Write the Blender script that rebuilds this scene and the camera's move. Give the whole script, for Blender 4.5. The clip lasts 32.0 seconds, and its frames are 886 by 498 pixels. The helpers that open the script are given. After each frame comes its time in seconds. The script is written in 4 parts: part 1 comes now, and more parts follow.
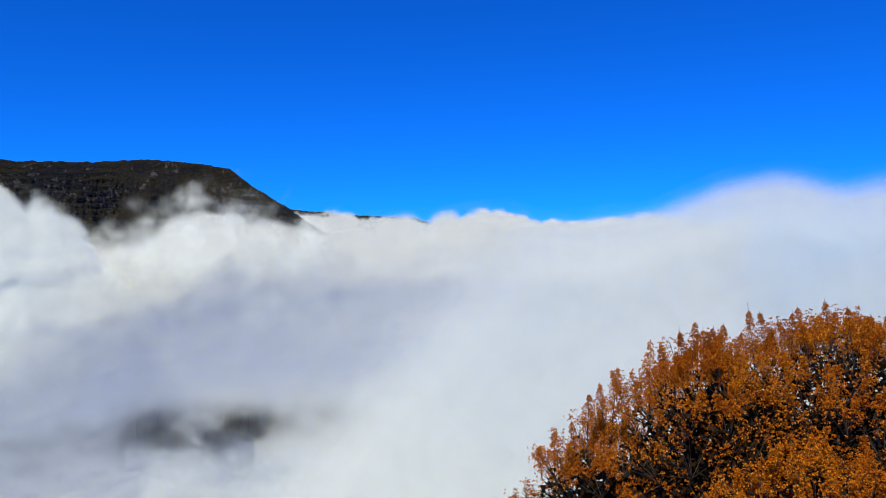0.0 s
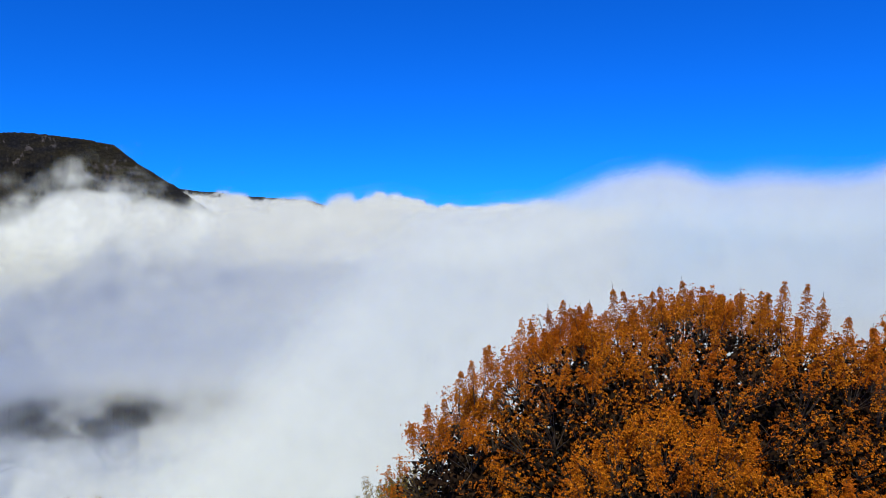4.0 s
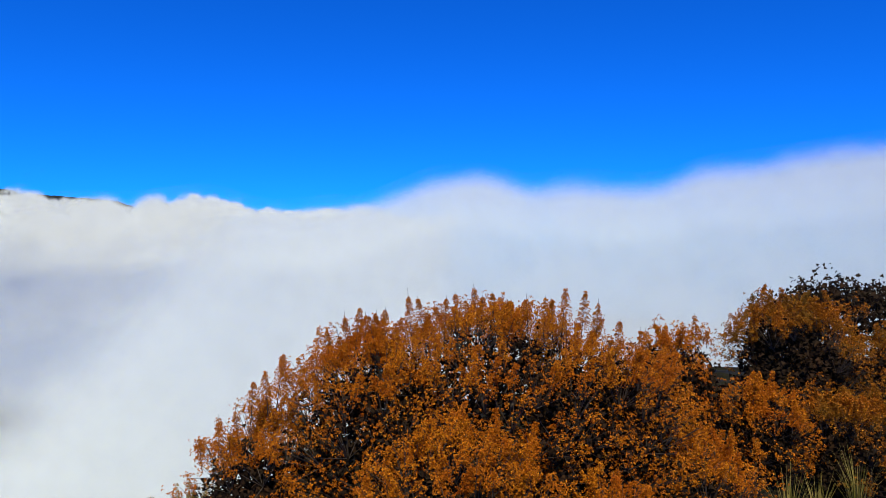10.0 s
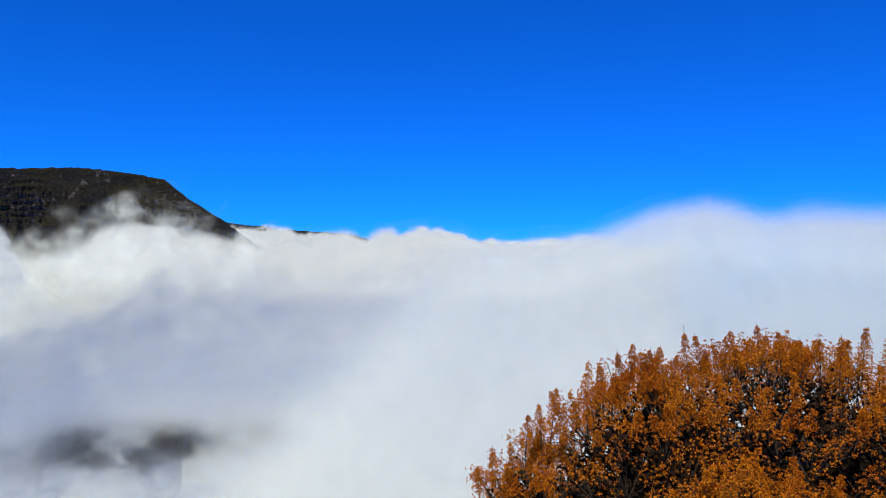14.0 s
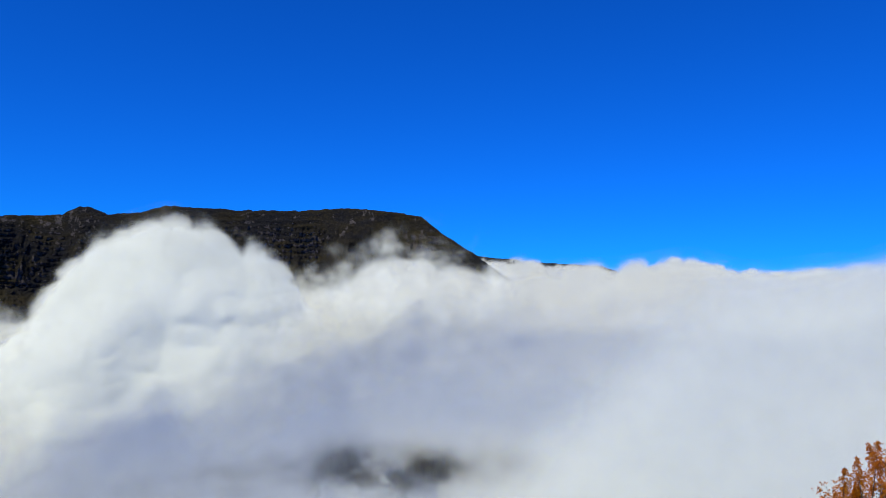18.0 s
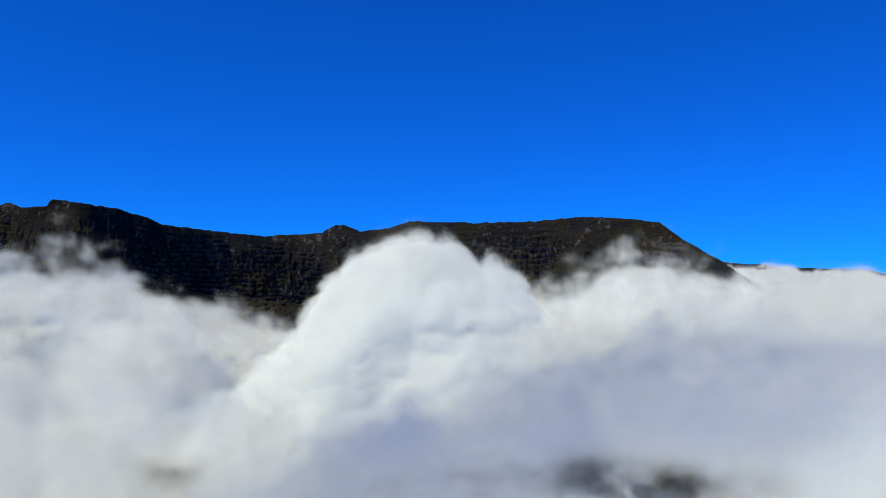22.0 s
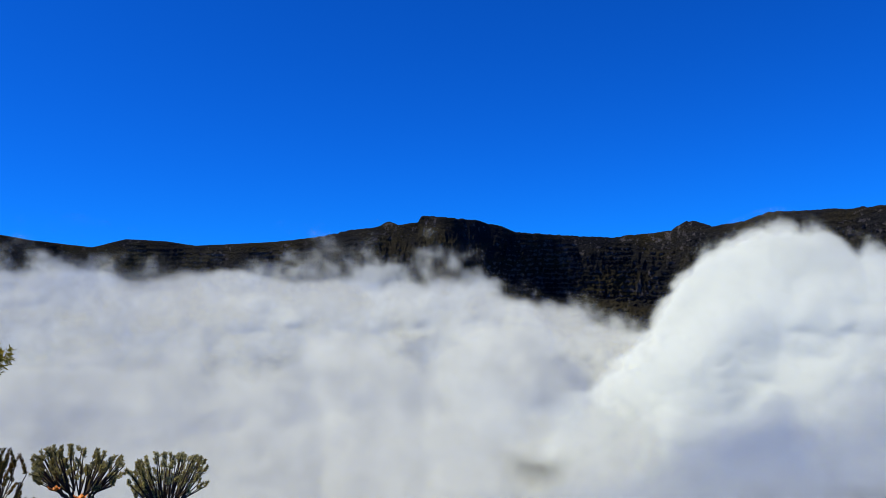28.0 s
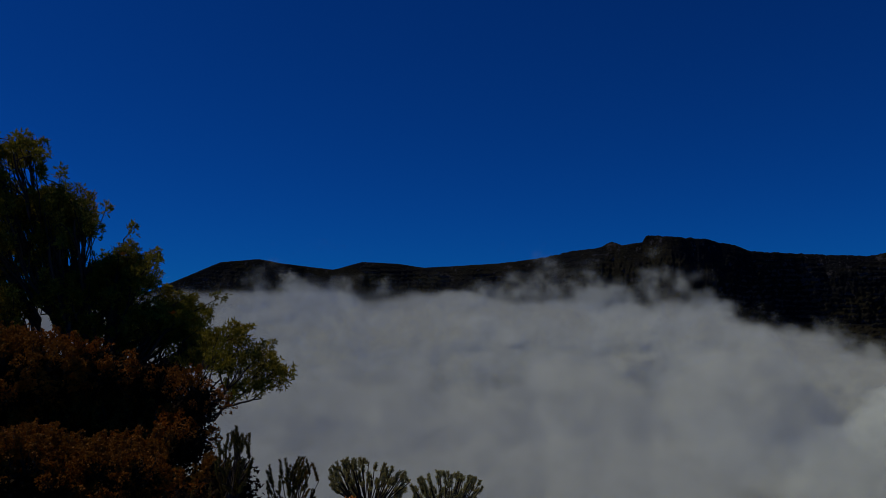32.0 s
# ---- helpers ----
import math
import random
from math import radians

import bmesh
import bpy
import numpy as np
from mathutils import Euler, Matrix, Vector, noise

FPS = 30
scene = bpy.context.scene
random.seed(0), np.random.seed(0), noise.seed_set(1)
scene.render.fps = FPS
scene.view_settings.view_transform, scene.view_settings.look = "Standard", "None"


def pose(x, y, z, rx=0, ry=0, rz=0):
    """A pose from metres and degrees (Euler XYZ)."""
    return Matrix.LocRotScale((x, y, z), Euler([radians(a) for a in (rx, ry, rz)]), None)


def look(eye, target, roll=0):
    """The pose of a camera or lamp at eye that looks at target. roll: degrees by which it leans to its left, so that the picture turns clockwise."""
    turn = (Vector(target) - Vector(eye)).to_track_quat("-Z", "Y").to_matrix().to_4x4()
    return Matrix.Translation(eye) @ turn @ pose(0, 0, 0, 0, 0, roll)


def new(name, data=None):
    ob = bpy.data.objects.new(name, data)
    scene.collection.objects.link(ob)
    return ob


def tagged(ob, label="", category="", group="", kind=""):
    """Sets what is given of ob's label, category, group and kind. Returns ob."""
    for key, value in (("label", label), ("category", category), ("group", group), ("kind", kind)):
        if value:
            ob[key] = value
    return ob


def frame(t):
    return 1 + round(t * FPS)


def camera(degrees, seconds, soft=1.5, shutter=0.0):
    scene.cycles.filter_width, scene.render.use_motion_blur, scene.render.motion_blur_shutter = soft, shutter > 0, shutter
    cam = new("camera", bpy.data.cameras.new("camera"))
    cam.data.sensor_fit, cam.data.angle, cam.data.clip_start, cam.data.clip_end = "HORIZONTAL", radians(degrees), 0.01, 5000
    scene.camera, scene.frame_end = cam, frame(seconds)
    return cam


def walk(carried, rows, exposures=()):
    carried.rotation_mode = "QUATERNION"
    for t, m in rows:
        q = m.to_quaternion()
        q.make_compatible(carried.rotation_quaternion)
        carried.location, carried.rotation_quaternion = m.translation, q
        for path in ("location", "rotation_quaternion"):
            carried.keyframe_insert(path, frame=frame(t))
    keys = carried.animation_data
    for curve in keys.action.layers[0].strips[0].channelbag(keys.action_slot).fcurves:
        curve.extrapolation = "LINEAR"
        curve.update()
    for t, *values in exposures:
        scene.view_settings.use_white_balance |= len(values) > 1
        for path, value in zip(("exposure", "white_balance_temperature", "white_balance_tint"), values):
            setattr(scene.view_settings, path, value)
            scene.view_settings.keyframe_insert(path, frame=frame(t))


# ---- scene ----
cam = camera(60.0, 32.0, soft=0.9)
EYE = 1.6


def held(x, y, z, yaw, pitch, roll):
    """A hand-held pose: yaw to the left of +y, pitch up, roll."""
    return Matrix.Translation((x, y, EYE + z)) @ (Euler((0, 0, radians(yaw))).to_matrix().to_4x4() @ Euler((radians(90 + pitch), 0, 0)).to_matrix().to_4x4() @ Euler((0, 0, radians(roll))).to_matrix().to_4x4())


PATH = [
    (0.0, held(-0.000, 0.000, 0.000, 0.01, 0.04, -0.68)),
    (0.5, held(0.008, -0.002, -0.005, -0.89, -0.13, -0.63)),
    (1.0, held(0.025, -0.005, -0.006, -1.69, -0.30, -0.58)),
    (1.5, held(0.032, -0.001, -0.013, -2.53, -0.46, -0.66)),
    (2.0, held(0.045, 0.004, -0.018, -3.29, -0.72, -0.65)),
    (2.5, held(0.060, 0.021, -0.022, -4.30, -0.96, -0.54)),
    (3.0, held(0.073, 0.007, -0.027, -5.47, -1.10, -0.36)),
    (3.5, held(0.081, 0.006, -0.026, -6.59, -1.18, -0.11)),
    (5.5, held(0.120, -0.000, -0.028, -11.27, -1.02, 0.35)),
    (6.0, held(0.138, -0.007, -0.029, -12.61, -0.93, 0.42)),
    (6.5, held(0.145, -0.007, -0.031, -14.02, -0.94, 0.44)),
    (7.0, held(0.156, 0.013, -0.033, -15.17, -0.99, 0.47)),
    (7.5, held(0.167, 0.008, -0.034, -16.36, -1.03, 0.51)),
    (8.0, held(0.177, 0.004, -0.035, -17.51, -1.03, 0.57)),
    (8.5, held(0.186, -0.000, -0.036, -18.47, -1.01, 0.61)),
    (9.0, held(0.190, -0.000, -0.035, -19.49, -0.99, 0.68)),
    (9.5, held(0.197, -0.007, -0.026, -20.50, -0.92, 0.77)),
    (10.0, held(0.184, -0.004, -0.018, -20.98, -0.69, 0.77)),
    (10.5, held(0.161, 0.003, -0.015, -20.67, -0.38, 0.63)),
    (11.0, held(0.142, 0.013, -0.015, -20.14, -0.04, 0.42)),
    (11.5, held(0.117, 0.018, -0.014, -17.25, 0.22, 0.11)),
    (12.0, held(0.092, 0.022, -0.013, -14.01, 0.43, -0.19)),
    (12.5, held(0.064, 0.031, -0.014, -11.08, 0.66, -0.24)),
    (13.0, held(0.041, 0.034, -0.009, -9.18, 0.90, -0.11)),
    (13.5, held(0.021, 0.030, -0.005, -7.81, 1.22, 0.16)),
    (14.0, held(-0.013, 0.021, 0.001, -4.56, 1.36, 0.49)),
    (14.5, held(-0.047, 0.020, 0.003, -1.34, 1.47, 0.61)),
    (15.0, held(-0.073, 0.016, 0.005, 1.32, 1.63, 0.60)),
    (15.5, held(-0.097, 0.005, 0.012, 3.91, 1.91, 0.70)),
    (17.5, held(-0.171, -0.080, 0.025, 12.05, 3.19, 0.82)),
    (18.0, held(-0.185, -0.101, 0.030, 13.82, 3.58, 0.60)),
    (18.5, held(-0.204, -0.124, 0.030, 15.70, 3.90, 0.45)),
    (19.0, held(-0.229, -0.149, 0.028, 17.43, 4.04, 0.30)),
    (19.5, held(-0.258, -0.176, 0.024, 19.52, 3.98, 0.15)),
    (20.0, held(-0.290, -0.204, 0.019, 22.08, 3.98, 0.07)),
    (20.5, held(-0.325, -0.233, 0.015, 24.12, 4.01, 0.14)),
    (21.0, held(-0.361, -0.262, 0.011, 25.98, 4.12, 0.27)),
    (21.5, held(-0.398, -0.290, 0.007, 27.82, 4.21, 0.35)),
    (22.0, held(-0.434, -0.319, 0.004, 31.31, 4.15, 0.27)),
    (22.5, held(-0.469, -0.347, 0.002, 33.40, 4.10, -0.07)),
    (23.0, held(-0.501, -0.374, 0.001, 36.00, 4.07, -0.26)),
    (23.5, held(-0.529, -0.400, -0.000, 38.47, 4.08, -0.54)),
    (24.0, held(-0.554, -0.424, -0.000, 41.16, 3.95, -1.15)),
    (24.5, held(-0.575, -0.446, 0.000, 42.70, 3.85, -1.53)),
    (26.5, held(-0.642, -0.524, 0.004, 49.80, 3.78, -1.14)),
    (27.0, held(-0.653, -0.538, 0.006, 52.66, 3.93, -1.00)),
    (27.5, held(-0.659, -0.545, 0.007, 54.99, 4.14, -0.88)),
    (28.0, held(-0.660, -0.553, 0.007, 56.95, 4.38, -0.97)),
    (28.5, held(-0.664, -0.562, 0.009, 58.77, 4.61, -1.08)),
    (29.0, held(-0.668, -0.570, 0.009, 60.64, 4.90, -1.02)),
    (29.5, held(-0.675, -0.577, 0.008, 62.40, 5.13, -0.93)),
    (30.0, held(-0.679, -0.581, 0.009, 64.18, 5.29, -0.76)),
    (30.5, held(-0.676, -0.591, 0.012, 66.83, 5.40, -0.59)),
    (31.0, held(-0.680, -0.605, 0.013, 69.37, 5.70, -0.36)),
    (31.5, held(-0.677, -0.616, 0.016, 71.66, 5.87, -0.21)),
    (32.0, held(-0.684, -0.622, 0.017, 73.45, 6.10, 0.03)),
]
walk(cam, PATH, exposures=[(0.0, -0.04), (6.0, 0.03), (12.0, 0.03), (16.0, -0.06), (18.0, -0.1), (25.0, -0.1), (29.95, -0.06), (30.2, -0.18), (30.6, -0.4), (31.0, -0.78), (31.5, -1.35), (32.0, -2.0)])

# ---- light ----
SUN_AZ, SUN_EL = 158.0, 55.0          # degrees, azimuth to the left of +y
world = bpy.data.worlds.new("sky")
scene.world = world
world.use_nodes = True
wt = world.node_tree
sky = wt.nodes.new("ShaderNodeTexSky")
sky.sky_type = "NISHITA"
sky.sun_disc = False
sky.sun_elevation = radians(SUN_EL)
sky.sun_rotation = radians(-SUN_AZ)
sky.altitude = 2200.0
sky.air_density = 1.0
sky.dust_density = 0.0
sky.ozone_density = 2.0
tint = wt.nodes.new("ShaderNodeMix")
tint.data_type, tint.blend_type = "RGBA", "MULTIPLY"
tint.inputs[0].default_value = 1.0
tint.inputs[7].default_value = (0.02, 0.44, 1.45, 1)
wt.links.new(sky.outputs[0], tint.inputs[6])
wt.links.new(tint.outputs[2], wt.nodes["Background"].inputs["Color"])
wt.nodes["Background"].inputs["Strength"].default_value = 0.112

lamp = bpy.data.lights.new("sun", "SUN")
lamp.energy, lamp.angle, lamp.color = 4.5, radians(0.53), (1.0, 0.94, 0.66)
sun = new("sun", lamp)
sun.matrix_world = look((0, 0, 300), Vector((0, 0, 300)) + Vector((math.sin(radians(SUN_AZ)) * math.cos(radians(SUN_EL)), -math.cos(radians(SUN_AZ)) * math.cos(radians(SUN_EL)), -math.sin(radians(SUN_EL)))))

# ---- small tools ----
rng = np.random.default_rng(7)


def way(az, el):
    """Unit vector for an azimuth to the left of +y and an elevation, in degrees."""
    a, e = np.radians(az), np.radians(el)
    return np.stack(np.broadcast_arrays(-np.sin(a) * np.cos(e), np.cos(a) * np.cos(e), np.sin(e)), -1)


def lattice(seed):
    return np.random.default_rng(seed).random((256, 256))


def value_noise(x, y, seed):
    """Smooth noise from 0 to 1 on a wrapped lattice."""
    g = lattice(seed)
    xi, yi = np.floor(x).astype(int), np.floor(y).astype(int)
    u, v = x - xi, y - yi
    u, v = u * u * u * (u * (6 * u - 15) + 10), v * v * v * (v * (6 * v - 15) + 10)
    a, b = g[xi % 256, yi % 256], g[(xi + 1) % 256, yi % 256]
    c, d = g[xi % 256, (yi + 1) % 256], g[(xi + 1) % 256, (yi + 1) % 256]
    return (a * (1 - u) + b * u) * (1 - v) + (c * (1 - u) + d * u) * v


def fbm(x, y, seed, octaves=4, gain=0.5):
    total, amp, norm = 0.0, 1.0, 0.0
    for k in range(octaves):
        total = total + amp * value_noise(x * 2 ** k + 17.3 * k, y * 2 ** k + 9.1 * k, seed + k)
        norm += amp
        amp *= gain
    return total / norm


def billow(x, y, seed, octaves=4, gain=0.5):
    """Rounded lumps with creases between them, 0 to 1."""
    total, amp, norm = 0.0, 1.0, 0.0
    for k in range(octaves):
        total = total + amp * np.abs(2 * value_noise(x * 2 ** k + 5.7 * k, y * 2 ** k + 3.3 * k, seed + k) - 1)
        norm += amp
        amp *= gain
    return total / norm


def step(a, b, x):
    t = np.clip((x - a) / (b - a), 0, 1)
    return t * t * (3 - 2 * t)


def grid_mesh(name, verts, closed=False, smooth=True):
    """A mesh over an (n, m, 3) array of places."""
    n, m = verts.shape[:2]
    idx = np.arange(n * m).reshape(n, m)
    if closed:
        idx = np.vstack([idx, idx[:1]])
    quads = np.stack([idx[:-1, :-1], idx[1:, :-1], idx[1:, 1:], idx[:-1, 1:]], -1).reshape(-1, 4)
    return mesh_of(name, verts.reshape(-1, 3), quads, smooth)


def mesh_of(name, verts, quads, smooth=False):
    me = bpy.data.meshes.new(name)
    me.vertices.add(len(verts))
    me.vertices.foreach_set("co", np.ascontiguousarray(verts, np.float32).ravel())
    k = quads.shape[1]
    me.loops.add(quads.size)
    me.loops.foreach_set("vertex_index", np.ascontiguousarray(quads, np.int32).ravel())
    me.polygons.add(len(quads))
    me.polygons.foreach_set("loop_start", np.arange(0, quads.size, k, dtype=np.int32))
    me.polygons.foreach_set("use_smooth", np.full(len(quads), smooth))
    me.update(calc_edges=True)
    return me


def attach(ob, parent):
    ob.parent = parent
    return ob


# ---- materials ----
def material(name):
    m = bpy.data.materials.new(name)
    m.use_nodes = True
    nt = m.node_tree
    return m, nt, nt.nodes, nt.nodes["Principled BSDF"]


def ramp(nodes, stops):
    r = nodes.new("ShaderNodeValToRGB")
    while len(r.color_ramp.elements) < len(stops):
        r.color_ramp.elements.new(0.5)
    for e, (p, c) in zip(r.color_ramp.elements, stops):
        e.position, e.color = p, (*c, 1)
    return r


def noise_node(nodes, scale, detail=4, rough=0.55):
    n = nodes.new("ShaderNodeTexNoise")
    n.inputs["Scale"].default_value, n.inputs["Detail"].default_value, n.inputs["Roughness"].default_value = scale, detail, rough
    return n


def mix_colour(nt, a, b, fac, mode="MIX"):
    m = nt.nodes.new("ShaderNodeMix")
    m.data_type, m.blend_type = "RGBA", mode
    for k, s in ((6, a), (7, b), (0, fac)):
        if isinstance(s, (int, float)):
            m.inputs[k].default_value = s
        elif isinstance(s, tuple):
            m.inputs[k].default_value = (*s, 1)
        else:
            nt.links.new(s, m.inputs[k])
    return m.outputs[2]


def sums(nt, op, a, b):
    m = nt.nodes.new("ShaderNodeMath")
    m.operation = op
    for k, s in enumerate((a, b)):
        if isinstance(s, (int, float)):
            m.inputs[k].default_value = s
        else:
            nt.links.new(s, m.inputs[k])
    return m.outputs[0]


def leaf_material(name, stops, patch, patch_scale, rough=0.55, through_light=0.25):
    """Leaves: each varies, and whole sprays lean to another colour."""
    m, nt, nodes, p = material(name)
    geo = nodes.new("ShaderNodeNewGeometry")
    r = ramp(nodes, stops)
    nt.links.new(geo.outputs["Random Per Island"], r.inputs[0])
    n = noise_node(nodes, patch_scale, 3)
    nt.links.new(geo.outputs["Position"], n.inputs["Vector"])
    pr = ramp(nodes, [(0.42, (0, 0, 0)), (0.66, (1, 1, 1))])
    nt.links.new(n.outputs[0], pr.inputs[0])
    c = mix_colour(nt, r.outputs[0], patch, pr.outputs[0])
    nt.links.new(c, p.inputs["Base Color"])
    p.inputs["Roughness"].default_value = rough
    p.inputs["Specular IOR Level"].default_value = 0.12
    t = nodes.new("ShaderNodeBsdfTranslucent")
    nt.links.new(c, t.inputs["Color"])
    mix = nodes.new("ShaderNodeMixShader")
    mix.inputs[0].default_value = through_light
    nt.links.new(p.outputs[0], mix.inputs[1])
    nt.links.new(t.outputs[0], mix.inputs[2])
    nt.links.new(mix.outputs[0], nodes["Material Output"].inputs[0])
    return m


M_HEATH = leaf_material("heath_leaves", [(0.0, (0.20, 0.042, 0.002)), (0.5, (0.50, 0.142, 0.004)), (0.88, (0.74, 0.25, 0.008)), (1.0, (0.85, 0.36, 0.02))], (0.42, 0.10, 0.003), 5.0, 0.6, 0.05)
M_BROWN = leaf_material("brown_heath_leaves", [(0.0, (0.14, 0.032, 0.002)), (0.5, (0.34, 0.092, 0.004)), (0.88, (0.54, 0.17, 0.008)), (1.0, (0.70, 0.30, 0.02))], (0.20, 0.090, 0.008), 4.0, 0.6, 0.05)
M_OLIVE = leaf_material("olive_leaves", [(0.0, (0.10, 0.09, 0.015)), (0.6, (0.22, 0.18, 0.03)), (1.0, (0.36, 0.24, 0.04))], (0.30, 0.15, 0.02), 3.0)
M_GOLD = leaf_material("golden_tree_leaves", [(0.0, (0.12, 0.10, 0.012)), (0.6, (0.32, 0.25, 0.025)), (1.0, (0.55, 0.40, 0.05))], (0.20, 0.19, 0.02), 4.0, 0.42, 0.4)
M_GREY = leaf_material("grey_green_leaves", [(0.0, (0.22, 0.20, 0.075)), (0.6, (0.50, 0.45, 0.19)), (1.0, (0.74, 0.66, 0.34))], (0.34, 0.28, 0.10), 5.0, 0.5, 0.45)
# the green heath's own tone; in the gap bush it stands in for shade
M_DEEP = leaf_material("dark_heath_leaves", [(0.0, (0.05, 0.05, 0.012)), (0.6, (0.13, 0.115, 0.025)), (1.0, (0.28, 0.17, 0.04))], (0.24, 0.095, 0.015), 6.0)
# withered inner leaves, near black so their colour stands in for shade
M_DEAD_SHADE = leaf_material("dead_shade_leaves", [(0.0, (0.014, 0.008, 0.004)), (1.0, (0.042, 0.020, 0.009))], (0.022, 0.014, 0.007), 3.0, 0.9, 0.0)
M_RUST = leaf_material("rust_leaves", [(0.0, (0.04, 0.01, 0.002)), (0.5, (0.36, 0.10, 0.008)), (1.0, (0.62, 0.20, 0.02))], (0.26, 0.11, 0.015), 3.0)


def bark(name, dark, pale):
    m, nt, nodes, p = material(name)
    geo = nodes.new("ShaderNodeNewGeometry")
    n = noise_node(nodes, 60, 5)
    nt.links.new(geo.outputs["Position"], n.inputs["Vector"])
    r = ramp(nodes, [(0.3, dark), (0.7, pale)])
    nt.links.new(n.outputs[0], r.inputs[0])
    nt.links.new(r.outputs[0], p.inputs["Base Color"])
    p.inputs["Roughness"].default_value = 0.9
    b = nodes.new("ShaderNodeBump")
    b.inputs["Strength"].default_value, b.inputs["Distance"].default_value = 0.5, 0.004
    nt.links.new(n.outputs[0], b.inputs["Height"])
    nt.links.new(b.outputs[0], p.inputs["Normal"])
    return m


M_BARK = bark("heath_bark", (0.03, 0.02, 0.014), (0.11, 0.08, 0.06))
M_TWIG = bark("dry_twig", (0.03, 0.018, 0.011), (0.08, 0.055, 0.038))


def mountain_material(name, plants, plants_lit, rock, tree_scale, relief):
    m, nt, nodes, p = material(name)
    geo = nodes.new("ShaderNodeNewGeometry")
    sc = nodes.new("ShaderNodeMapping")
    sc.inputs["Scale"].default_value = (1, 1, 2.6)
    nt.links.new(geo.outputs["Position"], sc.inputs["Vector"])
    big, fine = noise_node(nodes, 0.006, 6, 0.6), noise_node(nodes, 0.05, 6, 0.65)
    vor = nodes.new("ShaderNodeTexVoronoi")
    vor.inputs["Scale"].default_value = tree_scale
    for n in (big, fine):
        nt.links.new(sc.outputs[0], n.inputs["Vector"])
    nt.links.new(geo.outputs["Position"], vor.inputs["Vector"])
    # sunlit and shaded scrub tones, painted on in noise patches
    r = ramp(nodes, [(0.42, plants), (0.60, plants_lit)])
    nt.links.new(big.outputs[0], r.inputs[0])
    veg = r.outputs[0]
    # crown middles lightened and the gaps between darkened, in the colour
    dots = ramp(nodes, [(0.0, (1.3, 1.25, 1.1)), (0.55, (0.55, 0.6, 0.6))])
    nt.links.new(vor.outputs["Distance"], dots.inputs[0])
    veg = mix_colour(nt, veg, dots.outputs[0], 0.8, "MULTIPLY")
    rk = noise_node(nodes, 0.045, 7, 0.72)
    strata = nodes.new("ShaderNodeMapping")
    strata.inputs["Scale"].default_value = (1.2, 1.2, 1.0)
    nt.links.new(geo.outputs["Position"], strata.inputs["Vector"])
    nt.links.new(strata.outputs[0], rk.inputs["Vector"])
    zone = noise_node(nodes, 0.008, 3, 0.5)
    nt.links.new(geo.outputs["Position"], zone.inputs["Vector"])
    facing = nodes.new("ShaderNodeSeparateXYZ")
    nt.links.new(geo.outputs["Normal"], facing.inputs[0])
    bare = sums(nt, "ADD", sums(nt, "ADD", rk.outputs[0], sums(nt, "MULTIPLY", zone.outputs[0], 0.35)), sums(nt, "MULTIPLY", facing.outputs[2], -0.22))
    rr = ramp(nodes, [(0.71, (0, 0, 0)), (0.79, (1, 1, 1))])
    nt.links.new(bare, rr.inputs[0])
    col = mix_colour(nt, veg, rock, rr.outputs[0])
    nt.links.new(col, p.inputs["Base Color"])
    p.inputs["Roughness"].default_value = 0.95
    p.inputs["Specular IOR Level"].default_value = 0.1
    b = nodes.new("ShaderNodeBump")
    b.inputs["Strength"].default_value, b.inputs["Distance"].default_value = 1.0, relief
    h = sums(nt, "ADD", fine.outputs[0], sums(nt, "MULTIPLY", vor.outputs["Distance"], -0.35))
    nt.links.new(h, b.inputs["Height"])
    nt.links.new(b.outputs[0], p.inputs["Normal"])
    return m


# the darker tone leans blue, to colour in the shade of the cliffs
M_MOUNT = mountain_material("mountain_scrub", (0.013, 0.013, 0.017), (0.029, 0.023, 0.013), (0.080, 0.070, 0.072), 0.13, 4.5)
# bluer than the near scrub: a shadow tint put into the base colours
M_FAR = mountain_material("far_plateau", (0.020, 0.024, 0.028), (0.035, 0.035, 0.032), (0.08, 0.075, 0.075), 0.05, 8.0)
M_GROUND = mountain_material("forest_ground", (0.022, 0.018, 0.006), (0.045, 0.036, 0.010), (0.08, 0.06, 0.03), 0.12, 6.0)


